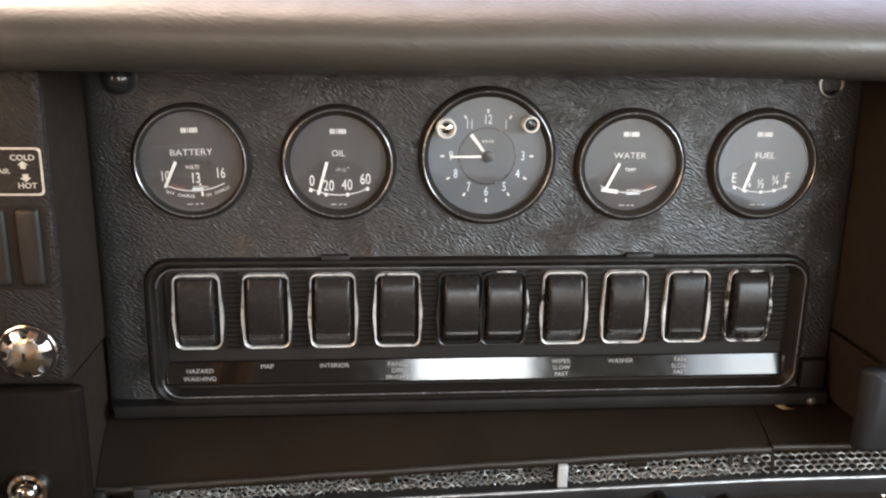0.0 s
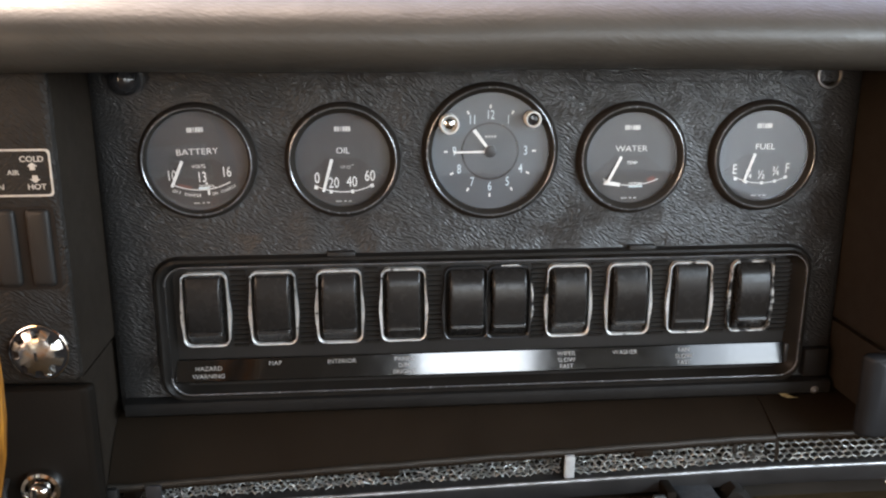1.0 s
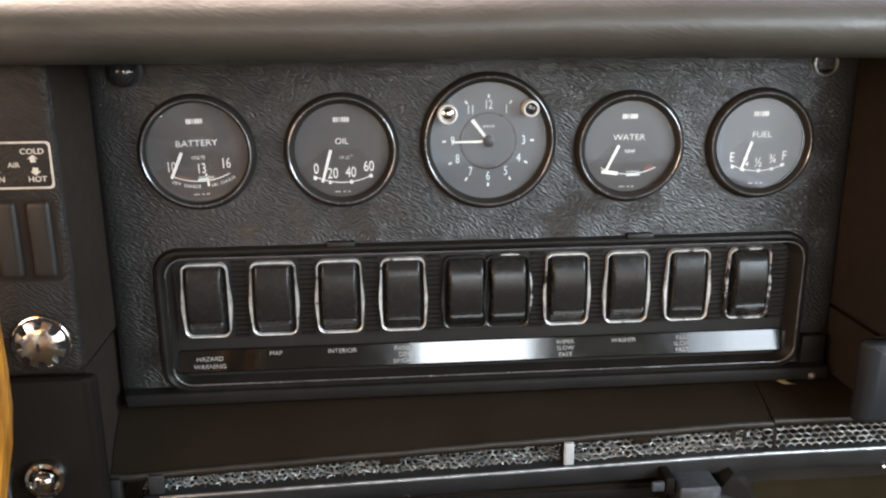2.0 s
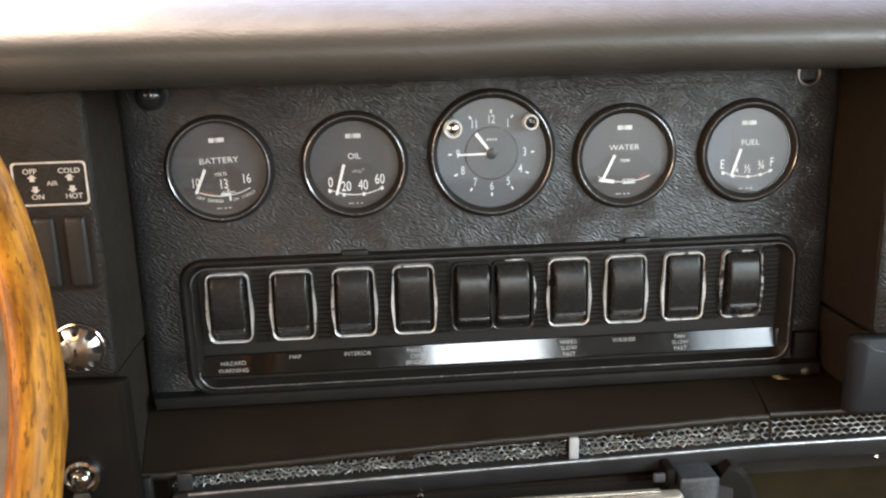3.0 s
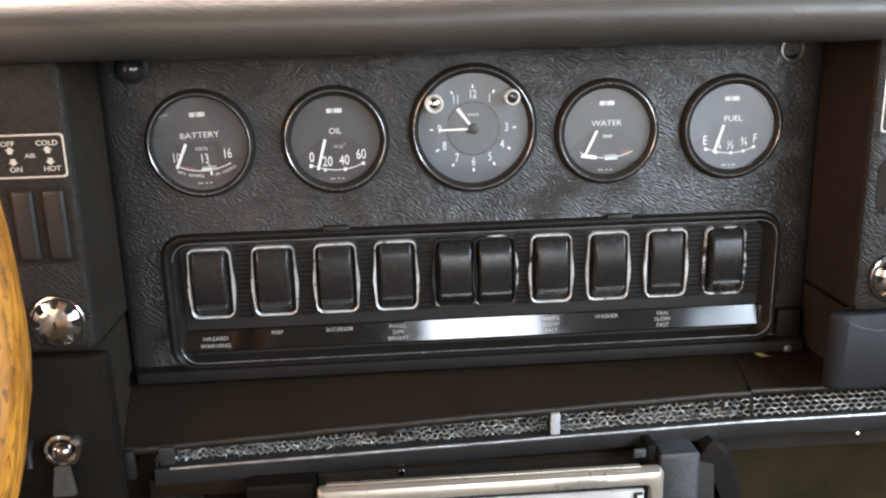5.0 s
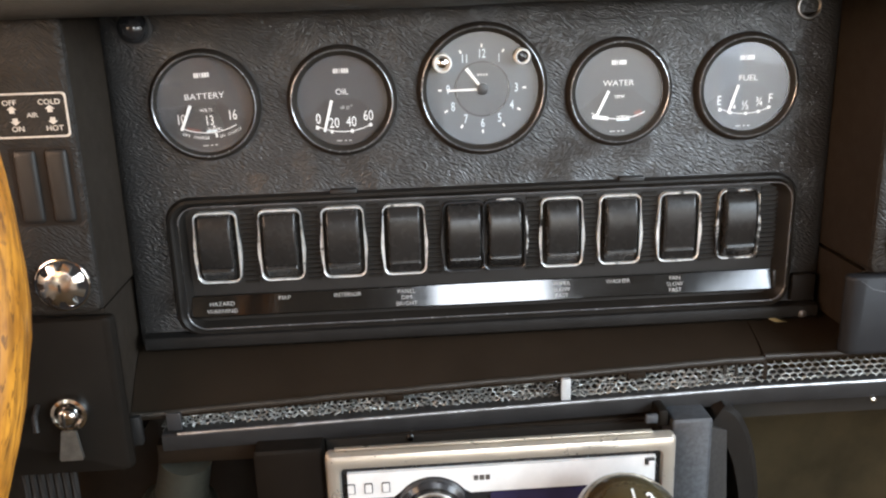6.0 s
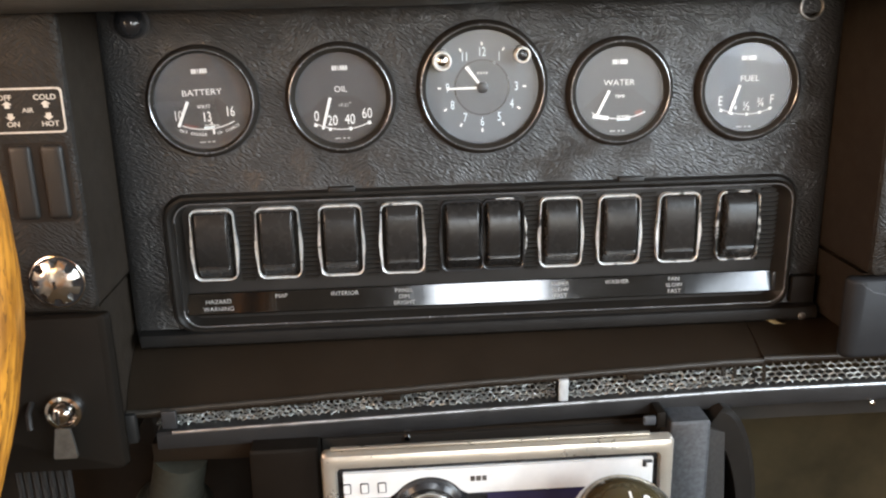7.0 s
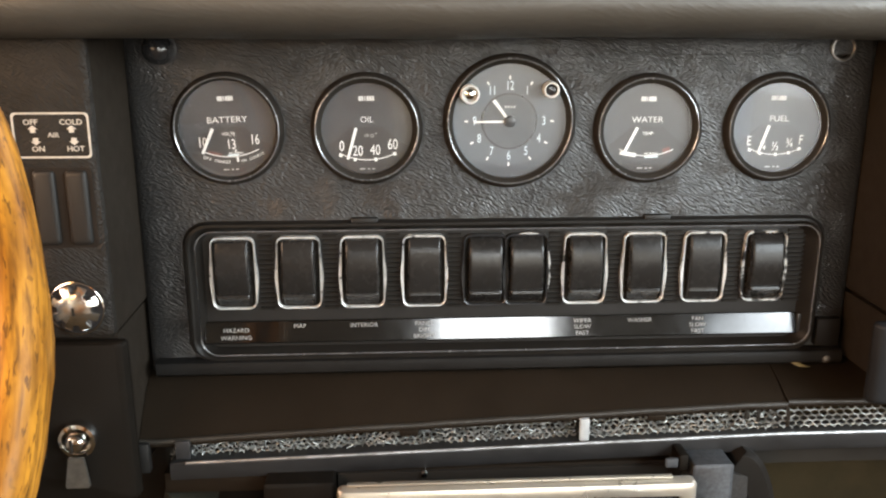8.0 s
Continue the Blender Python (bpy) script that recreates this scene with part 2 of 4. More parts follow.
def rim_wood(name):
    """Varnished wood whose grain runs round the wheel: long streaks, short dark pores and a cloudy honey ground."""
    m = mat(name, (0.40, 0.185, 0.034), (0.24, 0.095, 0.016), 30, (0.34, 0.50), specular=0.12)
    n, l = m.node_tree.nodes, m.node_tree.links
    p = n["Principled BSDF"]
    co, sep = n.new("ShaderNodeTexCoord"), n.new("ShaderNodeSeparateXYZ")
    l.new(co.outputs["Object"], sep.inputs[0])

    def calc(op, a, b):
        k = n.new("ShaderNodeMath")
        k.operation = op
        for q, v in zip(k.inputs, (a, b)):
            if isinstance(v, float):
                q.default_value = v
            else:
                l.new(v, q)
        return k.outputs[0]

    x, y, z = sep.outputs
    along = calc("MULTIPLY", calc("ARCTAN2", z, x), 0.174)
    across = calc("SQRT", calc("ADD", calc("MULTIPLY", x, x), calc("MULTIPLY", z, z)), 0.0)
    joined = n.new("ShaderNodeCombineXYZ")
    for q, v in zip(joined.inputs, (along, across, y)):
        l.new(v, q)

    def grain(stretch, scale, lo, hi, detail=5.0):
        mp, t, r = n.new("ShaderNodeMapping"), n.new("ShaderNodeTexNoise"), n.new("ShaderNodeMapRange")
        mp.inputs["Scale"].default_value = (stretch, 1, 1)
        t.inputs["Scale"].default_value, t.inputs["Detail"].default_value, t.inputs["Distortion"].default_value = scale, detail, 0.4
        r.inputs["From Min"].default_value, r.inputs["From Max"].default_value = lo, hi
        l.new(joined.outputs[0], mp.inputs["Vector"])
        l.new(mp.outputs["Vector"], t.inputs["Vector"])
        l.new(t.outputs["Fac"], r.inputs["Value"])
        return r.outputs["Result"]

    colour = (0.42, 0.166, 0.022, 1)
    for fac, dark, amount in ((grain(0.45, 110, 0.38, 0.60), (0.23, 0.080, 0.010, 1), 0.9), (grain(0.14, 480, 0.44, 0.66), (0.10, 0.034, 0.006, 1), 0.8), (grain(0.25, 800, 0.60, 0.68, 2.0), (0.075, 0.027, 0.006, 1), 0.8), (grain(0.6, 330, 0.62, 0.72), (0.11, 0.042, 0.009, 1), 0.6)):
        mx = n.new("ShaderNodeMix")
        mx.data_type = "RGBA"
        l.new(calc("MULTIPLY", fac, amount), mx.inputs["Factor"])
        if isinstance(colour, tuple):
            mx.inputs["A"].default_value = colour
        else:
            l.new(colour, mx.inputs["A"])
        mx.inputs["B"].default_value = dark
        colour = mx.outputs["Result"]
    l.new(colour, p.inputs["Base Color"])
    bp = n.new("ShaderNodeBump")
    bp.inputs["Strength"].default_value, bp.inputs["Distance"].default_value = 0.25, 0.0006
    l.new(grain(0.4, 160, 0.3, 0.7), bp.inputs["Height"])
    l.new(bp.outputs["Normal"], p.inputs["Normal"])
    return m


WOOD = rim_wood("varnished_wood_rim")


def glass(name):
    m = bpy.data.materials.new(name)
    m.use_nodes = True
    p = m.node_tree.nodes["Principled BSDF"]
    p.inputs["Transmission Weight"].default_value, p.inputs["Roughness"].default_value, p.inputs["IOR"].default_value = 1.0, 0.022, 1.46
    # a thin bluish veil, thicker in patches: reflected window haze put into the colour
    n, l = m.node_tree.nodes, m.node_tree.links
    haze, mix, cloud, amount = n.new("ShaderNodeBsdfDiffuse"), n.new("ShaderNodeMixShader"), n.new("ShaderNodeTexNoise"), n.new("ShaderNodeMapRange")
    haze.inputs["Color"].default_value = (0.72, 0.76, 0.80, 1)
    cloud.inputs["Scale"].default_value, cloud.inputs["Detail"].default_value = 45.0, 6.0
    co = n.new("ShaderNodeTexCoord")
    l.new(co.outputs["Object"], cloud.inputs["Vector"])
    amount.inputs["From Min"].default_value, amount.inputs["From Max"].default_value = 0.3, 0.7
    amount.inputs["To Min"].default_value, amount.inputs["To Max"].default_value = 0.003, 0.012
    l.new(cloud.outputs["Fac"], amount.inputs["Value"])
    l.new(amount.outputs["Result"], mix.inputs[0])
    l.new(p.outputs[0], mix.inputs[1])
    l.new(haze.outputs[0], mix.inputs[2])
    l.new(mix.outputs[0], n["Material Output"].inputs["Surface"])
    return m


GLASS = glass("gauge_glass")


# ---------------------------------------------------------------- helpers
def thing(name, at=(0, 0, 0), label="", category="", group="", kind=""):
    ob = new(name)
    ob.location = at
    ob.empty_display_size = 0.01
    return tagged(ob, label, category, group, kind)


def part(name, bm, material, parent=None, label="", smooth=True):
    """One mesh object under a thing or a part."""
    me = bpy.data.meshes.new(name)
    bmesh.ops.recalc_face_normals(bm, faces=bm.faces)
    bm.to_mesh(me)
    bm.free()
    me.materials.append(material)
    if smooth:
        for f in me.polygons:
            f.use_smooth = True
        me.set_sharp_from_angle(angle=radians(35))
    ob = new(name, me)
    ob.parent = parent
    return tagged(ob, label)


def solid(name, bm, material, label, category, kind=""):
    return tagged(part(name, bm, material), label, category, kind=kind)


def box(x0, x1, y0, y1, z0, z1, bevel=0.0, segs=2):
    bm = bmesh.new()
    bmesh.ops.create_cube(bm, size=1.0, matrix=Matrix.Translation(((x0 + x1) / 2, (y0 + y1) / 2, (z0 + z1) / 2)) @ Matrix.Diagonal((x1 - x0, y1 - y0, z1 - z0, 1)))
    if bevel:
        bmesh.ops.bevel(bm, geom=bm.edges[:], offset=bevel, segments=segs, affect="EDGES", profile=0.5)
    return bm


def loft(loops, closed=True, cap=(True, True), bm=None):
    """Skin over rows of points; each row is closed into a ring if asked."""
    bm = bm or bmesh.new()
    rows = [[bm.verts.new(p) for p in row] for row in loops]
    for a, b in zip(rows, rows[1:]):
        k = len(a)
        for i in range(k if closed else k - 1):
            j = (i + 1) % k
            bm.faces.new((a[i], a[j], b[j], b[i]))
    if closed and cap[0]:
        bm.faces.new(rows[0])
    if closed and cap[1]:
        bm.faces.new(rows[-1])
    return bm


def lathe(profile, n=48, cap=(False, False), bm=None, at=(0, 0)):
    """A turned form round the y axis: rows of (radius, y)."""
    return loft([[(at[0] + r * math.cos(2 * math.pi * i / n), y, at[1] + r * math.sin(2 * math.pi * i / n)) for i in range(n)] for r, y in profile], True, cap, bm)


def ring_points(x0, x1, z0, z1, r, y, n=6, bulge=0.0):
    """A rounded rectangle in the plane y."""
    out = []
    for cx, cz, a0 in ((x1 - r, z1 - r, 0), (x0 + r, z1 - r, 90), (x0 + r, z0 + r, 180), (x1 - r, z0 + r, 270)):
        for i in range(n + 1):
            a = radians(a0 + 90 * i / n)
            out.append((cx + r * math.cos(a), y, cz + r * math.sin(a)))
    if bulge:
        dense = []
        for p, q in zip(out, out[1:] + out[:1]):
            k = 16 if abs(p[2] - q[2]) > 0.4 * (z1 - z0) else 1
            dense += [tuple(p[c] + (q[c] - p[c]) * i / k for c in range(3)) for i in range(k)]
        mid, half = (x0 + x1) / 2, (z1 - z0) / 2
        out = []
        for x, yy, z in dense:
            f = math.exp(-(((z - (z0 + z1) / 2) / half + 0.15) / 0.50) ** 2)
            out.append((x + bulge * f * (1 if x > mid else -1), yy, z))
    return out


def tube(points, radius, n=10, radii=None):
    bm = bmesh.new()
    rows = []
    for i, p in enumerate(points):
        p = Vector(p)
        d = Vector(points[min(i + 1, len(points) - 1)]) - Vector(points[max(i - 1, 0)])
        q = d.to_track_quat("Z", "Y")
        r = radii[i] if radii else radius
        rows.append([p + q @ Vector((r * math.cos(2 * math.pi * k / n), r * math.sin(2 * math.pi * k / n), 0)) for k in range(n)])
    return loft(rows, True, (True, True), bm)


def lettering(s, height, at, material, parent, squeeze=1.0, turn=0.0, weight=0.0, depth=0.00012, align="CENTER"):
    """A word in the built-in font, standing in the plane of the panel; at is its middle."""
    cu = bpy.data.curves.new("lettering", "FONT")
    cu.body, cu.size, cu.align_x, cu.align_y, cu.extrude, cu.offset = s, height * 1.42, align, "CENTER", depth, weight * height
    cu.resolution_u = 3
    ob = new("lettering", cu)
    me = bpy.data.meshes.new_from_object(ob.evaluated_get(bpy.context.evaluated_depsgraph_get()))
    bpy.data.objects.remove(ob)
    bpy.data.curves.remove(cu)
    me.transform(pose(*at) @ pose(0, 0, 0, 0, turn, 0) @ pose(0, 0, 0, 90, 0, 0) @ Matrix.Diagonal((squeeze, 1, 1, 1)))
    me.materials.append(material)
    out = new("lettering", me)
    out.parent = parent
    return out


def bars(spans, y, material, parent, name="printed_bar"):
    """Flat printed bars: rows of (u, v, width, height, turn in degrees)."""
    for u, v, w, h, a in spans:
        bm = box(-w / 2, w / 2, -0.0001, 0.0001, -h / 2, h / 2)
        bm.transform(pose(u, y, v, 0, -a, 0))
        part(name, bm, material, parent, smooth=False)


def arc_band(cx, cz, r, w, a0, a1, y, n=24):
    bm = bmesh.new()
    rows = []
    for i in range(n + 1):
        a = radians(a0 + (a1 - a0) * i / n)
        rows.append([(cx + q * math.cos(a), y + d, cz + q * math.sin(a)) for q, d in ((r - w / 2, 0.0001), (r + w / 2, 0.0001), (r + w / 2, -0.0001), (r - w / 2, -0.0001))])
    return loft(rows, True, (True, True), bm)


# ---------------------------------------------------------------- the cabin round the dashboard
def wall(name, spans, material, label):
    """A wall of several butted slabs with an opening left between them."""
    bm = bmesh.new()
    for s in spans:
        b = box(*s)
        me = bpy.data.meshes.new("slab")
        b.to_mesh(me)
        b.free()
        bm.from_mesh(me)
        bpy.data.meshes.remove(me)
    return tagged(part(name, bm, material, smooth=False), label, name.split("_")[0], kind="structure")


solid("floor", box(-0.74, 0.74, -1.54, 0.42, 0.20, 0.25), CARPET, "brown carpeted car floor under the dashboard", "floor", "structure")
solid("ceiling", box(-0.74, 0.74, -1.54, -0.03, 1.16, 1.19), ROOF, "plain grey cloth headlining of the car", "ceiling", "structure")
wall("wall_front", [(-0.70, 0.70, 0.38, 0.42, 0.25, 0.90)], CABIN, "dark bulkhead behind the dashboard")
wall("wall_left", [(-0.74, -0.70, -1.03, 0.42, 0.25, 0.84), (-0.74, -0.70, -0.15, -0.07, 0.84, 1.16), (-0.74, -0.70, -1.03, -0.96, 0.84, 1.16), (-0.74, -0.70, -1.50, -1.45, 0.73, 1.16), (-0.74, -0.70, -1.45, -1.03, 1.05, 1.16)], CABIN, "dark door side with an open window")
wall("wall_right", [(0.70, 0.74, -1.03, 0.42, 0.25, 0.84), (0.70, 0.74, -0.15, -0.07, 0.84, 1.16), (0.70, 0.74, -1.03, -0.96, 0.84, 1.16), (0.70, 0.74, -1.50, -1.475, 0.73, 1.16), (0.70, 0.74, -1.475, -1.03, 0.98, 1.16)], CABIN, "dark door side with an open window")
wall("wall_rear", [(-0.74, 0.03, -1.54, -1.50, 0.74, 1.16), (0.30, 0.74, -1.54, -1.50, 0.80, 1.16), (0.70, 0.74, -1.54, -1.50, 0.74, 0.80), (0.03, 0.30, -1.54, -1.50, 1.08, 1.16)], ROOF, "dark rear cabin trim with a window")
wall("wall_seat", [(-0.74, 0.74, -1.54, -1.50, 0.25, 0.52), (-0.74, -0.06, -1.54, -1.50, 0.52, 0.74), (0.70, 0.74, -1.54, -1.50, 0.52, 0.74)], TAN, "plain tan leather trim at the rear of the cabin")
# unseen walls, pale so they bounce light to the gauge glass and panel
wall("wall_quarter", [(0.70, 0.74, -1.50, -1.03, 0.25, 0.52), (0.70, 0.74, -1.50, -1.475, 0.52, 0.73), (-0.74, -0.70, -1.50, -1.03, 0.25, 0.73)], PALE, "unseen pale walls beside the rear space, added as reflectors")
solid("wall_backing", box(-0.70, 0.70, 0.030, 0.045, 0.662, 0.86), DARK, "black cavity board behind the instrument panels", "backing", "structure")
wall("wall_footwell", [(0.145, 0.70, 0.10, 0.12, 0.25, 0.66)], CARPET, "dim brown carpeted footwell under the dashboard")
wall("wall_pedal_well", [(-0.70, -0.145, 0.10, 0.12, 0.25, 0.66)], WELL_SHADE, "pedal well wall under the dashboard, shade put into its colour")


# ---------------------------------------------------------------- padded dash top
def dash_pad():
    prof = [(0.34, 0.84), (0.012, 0.852), (-0.040, 0.8495), (-0.058, 0.8490), (-0.071, 0.8501), (-0.080, 0.8530), (-0.0855, 0.8570), (-0.0880, 0.8612), (-0.0878, 0.8655),
            (-0.0850, 0.8700), (-0.0800, 0.8742), (-0.0715, 0.8785), (-0.058, 0.8828), (-0.036, 0.8870), (0.0, 0.8915), (0.10, 0.902), (0.34, 0.915)]
    rows = []
    for i in range(61):
        x = -0.695 + 1.39 * i / 60
        dz = 0.0012 * noise.noise((x * 9, 0.3, 0)) + 0.0008 * noise.noise((x * 23, 5.3, 0))
        dy = 0.0015 * noise.noise((x * 7, 9.1, 0))
        rows.append([(x, y + (dy if y < 0 else 0), z + (dz if y < 0.1 else 0)) for y, z in prof])
    t = thing("dash_pad", (0, 0, 0.85), "thick rounded black padded vinyl dash top roll", "dashboard")
    rows = [[(x, y, z - 0.85) for x, y, z in row] for row in rows]
    part("roll", loft([row[2:15] + [(row[14][0], row[14][1], row[2][2])] for row in rows]), PAD, t, "soft padded front roll")
    part("deck", loft([[row[14], row[15], row[16], row[0], row[1], (row[14][0], row[14][1], row[1][2])] for row in rows]), PAD, t, "flat vinyl deck behind the roll")
    return t


dash_pad()


# ---------------------------------------------------------------- centre instrument panel
def instrument_panel():
    t = thing("instrument_panel", (0, 0, 0.76), "black grained vinyl centre panel holding five gauges", "panel")
    x0, x1, z0, z1 = -0.1884, 0.1884, -0.088, 0.0905
    holes = [(-0.1403, 0.0437, 0.0248), (-0.0713, 0.0434, 0.0248), (0.0005, 0.0467, 0.0292), (0.0714, 0.0426, 0.0248), (0.1388, 0.0428, 0.0248), (0.1695, 0.0825, 0.0058)]
    bm = bmesh.new()
    r = 0.004
    rings = [ring_points(x0 + d, x1 - d, z0 + d, z1 - d, r, y) for d, y in ((0.0, 0.014), (0.0, 0.0034), (0.0014, 0.0020), (0.0042, 0.0008), (0.0080, 0.0002), (0.0110, 0.0))]
    loft(rings, True, (True, False), bm)
    edges = [e for e in bm.edges if len(e.link_faces) == 1]
    for hx, hz, hr in holes:
        n = 40
        front = [bm.verts.new((hx + hr * math.cos(2 * math.pi * i / n), 0.0, hz + hr * math.sin(2 * math.pi * i / n))) for i in range(n)]
        back = [bm.verts.new((v.co.x, 0.008, v.co.z)) for v in front]
        for i in range(n):
            j = (i + 1) % n
            edges.append(bm.edges.new((front[i], front[j])))
            bm.faces.new((front[i], front[j], back[j], back[i]))
    # the opening for the switch module
    sw = ring_points(-0.162, 0.166, -0.0765, -0.0075, 0.010, 0.0)
    f = [bm.verts.new(p) for p in sw]
    b = [bm.verts.new((p[0], 0.008, p[2])) for p in sw]
    for i in range(len(f)):
        j = (i + 1) % len(f)
        edges.append(bm.edges.new((f[i], f[j])))
        bm.faces.new((f[i], f[j], b[j], b[i]))
    bmesh.ops.triangle_fill(bm, edges=edges, use_beauty=True)
    part("panel_face", bm, VINYL, t, "grained vinyl with round cut-outs")
    # ledge along the foot of the panel
    rows = []
    for i in range(25):
        x = -0.184 + 0.3695 * i / 24
        rows.append([(x, 0.010, -0.0775), (x, -0.0050, -0.0778), (x, -0.0070, -0.0786), (x, -0.0078, -0.0805), (x, -0.0074, -0.0845), (x, -0.0050, -0.0862), (x, 0.010, -0.0864)])
    part("foot_ledge", loft(rows), LEDGE, t, "narrow black plastic ledge")
    part("corner_block", box(0.1710, 0.1842, -0.0050, 0.004, -0.0765, -0.0610, 0.0008), LEDGE, t, "plain black corner block")
    part("screw", lathe([(0.0001, -0.0088), (0.0012, -0.0082), (0.0020, -0.0080), (0.0023, -0.0076), (0.0023, -0.0060)], 16, (True, True), at=(0.1770, -0.0832)), ALLOY, t)
    return t


panel = instrument_panel()


def fixing_screw(at):
    t = thing("thumb_screw", at, "round black fixing screw in the panel corner", "screw")
    part("head", lathe([(0.0073, 0.0), (0.0076, -0.002), (0.0073, -0.0055), (0.0060, -0.0082), (0.0040, -0.0097), (0.0018, -0.0103), (0.0002, -0.0104)], 28, (True, True)), GLOSS, t)
    part("washer", lathe([(0.0066, 0.0), (0.0086, 0.0), (0.0086, -0.0009), (0.0066, -0.0009)], 28), SATIN, t)


fixing_screw((-0.1705, 0.0, 0.8425))
eyelet = thing("eyelet", (0.1695, 0.0, 0.8425), "worn metal eyelet round an empty screw hole", "eyelet")
part("rim", lathe([(0.0050, 0.002), (0.0050, -0.0006), (0.0056, -0.0012), (0.0064, -0.0010), (0.0068, -0.0002)], 28), DULLMETAL, eyelet)
part("hole", lathe([(0.0050, 0.0015), (0.0050, 0.004), (0.0003, 0.006)], 28, (False, True)), DARK, eyelet)


# ---------------------------------------------------------------- gauges
def hand(tail, tip, w0, w1, y, material, parent, name="needle"):
    a, b = Vector((tail[0], 0, tail[1])), Vector((tip[0], 0, tip[1]))
    d = (b - a).normalized()
    s = Vector((d.z, 0, -d.x))
    rows = [[(p + s * k * w / 2) + Vector((0, y + dy, 0)) for k, dy in ((-1, 0.00025), (1, 0.00025), (1, -0.00025), (-1, -0.00025))] for p, w in ((a, w0), (b, w1))]
    return part(name, loft(rows), material, parent, smooth=False)


def gauge_body(name, at, r, label, inset=0.0038):
    """A turned black bezel, a recessed dial and a thin glass."""
    t = thing(name, at, label, "gauge", "dashboard gauges")
    s = r - 0.0268
    part("bezel", lathe([(r + 0.0013, 0.0006), (r + 0.0012, -0.0010), (r + 0.0008, -0.0022), (r - 0.0001, -0.0034), (r - 0.0008, -0.0039)], 80), PIT, t, "black turned ring")
    part("bead", lathe([(r - 0.0008, -0.0039), (r - 0.0010, -0.0042), (r - 0.0013, -0.0043), (r - 0.0016, -0.0041), (r - 0.0017, -0.0038)], 80), BEAD, t, "thin bright bead")
    q = r - inset
    part("inner_slope", lathe([(r - 0.0017, -0.0038), (r - 0.0020, -0.0035), (q + 0.0005, -0.0025), (q + 0.0001, -0.0018), (q, 0.0018)], 80), DARK, t, "matt black inner slope")
    part("dial", lathe([(q, 0.0030), (q, 0.0014), (0.0002, 0.0014)], 72, (True, True)), CLOCKDIAL if s > 0.002 else DIAL, t)
    g = part("glass", lathe([(q, -0.0016), (q, -0.0022), (0.0002, -0.0022), (0.0002, -0.0016)], 72), GLASS, t)
    g.visible_shadow = False
    return t


MM = 0.001
Y = 0.0010


def small_gauge(name, at, label, word, w_word, marks, ticks, tail, tip, arc=(0.5, 17.0, 31.0, -117.5, -63.5), print_off=0.0):
    t = gauge_body(name, at, 0.0268, label, 0.0028 if word == "BATTERY" else 0.0040)
    dome = [(-21.5, -9.0), (-17.5, -7.0), (-12.5, -2.6), (-8.6, 0.6), (-6.5, 1.1), (6.5, 1.1), (8.6, 0.6), (12.5, -2.6), (17.5, -7.0), (21.5, -9.0)]
    dome += [(23.2 * math.cos(radians(a)), 23.2 * math.sin(radians(a))) for a in range(-24, -157, -11)]
    dome = [(0.97 * u, 0.97 * v) for u, v in dome]
    part("scale_window", loft([[(u * MM, y, v * MM) for u, v in dome] for y in (Y + 0.0004, Y + 0.00015)]), DIALWIN, t, "darker dome-topped scale window", smooth=False)
    for k, w in enumerate((1.1, 1.2, 0.5, 1.1, 1.2, 1.1)):
        bars([((-3.3 + 1.32 * k) * MM, 15.0 * MM, w * MM, 2.3 * MM, 0)], Y, MARKPRINT, t, "maker_mark")
    lettering(word, 3.0 * MM, (print_off * MM, Y, 4.4 * MM), MARKPRINT if word == "WATER" else WHITE, t, w_word, weight=-0.008)
    for s, h, u, v, q, m in marks:
        lettering(s, h * MM, (u * MM, Y, v * MM), m, t, q)
    cx, cz, r, a0, a1 = arc
    part("scale_line", arc_band(cx * MM, cz * MM, r * MM, 0.42 * MM, a0, a1, Y), WHITE, t, smooth=False)
    bars([(u * MM, v * MM, w * MM, h * MM, a) for u, v, w, h, a in ticks], Y - 0.0001, WHITE, t, "tick")
    bars([(-2.6 * MM, -20.4 * MM, 2.8 * MM, 0.6 * MM, 0), (0.6 * MM, -20.4 * MM, 1.2 * MM, 0.6 * MM, 0), (2.9 * MM, -20.4 * MM, 1.4 * MM, 0.6 * MM, 0)], Y, GREYPRINT, t)
    hand((tail[0] * MM, tail[1] * MM), (tip[0] * MM, tip[1] * MM), 1.5 * MM, 1.3 * MM, Y - 0.0012, WHITE, t)
    return t


def arc_text(s, r, cx, cz, a_mid, step, h, parent, material):
    for i, ch in enumerate(s):
        if ch == " ":
            continue
        a = a_mid + (i - (len(s) - 1) / 2) * step
        lettering(ch, h, (cx + r * math.cos(radians(a)), Y, cz + r * math.sin(radians(a))), material, parent, 0.85, turn=-(a + 90))


bat = small_gauge("battery_gauge", (-0.1403, 0, 0.8037), "round black voltmeter with a grey dial, its needle low", "BATTERY", 1.14,
                  [("10", 5.0, -13.2, -6.6, 0.68, WHITE), ("VOLTS", 1.7, 0.0, -2.6, 0.9, WHITE), ("13", 5.0, 1.0, -8.0, 0.68, WHITE), ("16", 5.0, 12.8, -6.0, 0.68, WHITE),
                   ("NORMAL", 1.35, 3.2, -12.3, 0.95, MARKPRINT)],
                  [(3.0, -10.9, 0.9, 0.9, 0), (3.6, -15.4, 1.0, 2.4, 4)], (-7.4, 0.4), (-13.4, -11.8))
part("red_band", arc_band(0.0005, 0.017, 0.0302, 0.0016, -112, -99, Y + 0.0001), REDPRINT, bat, smooth=False)
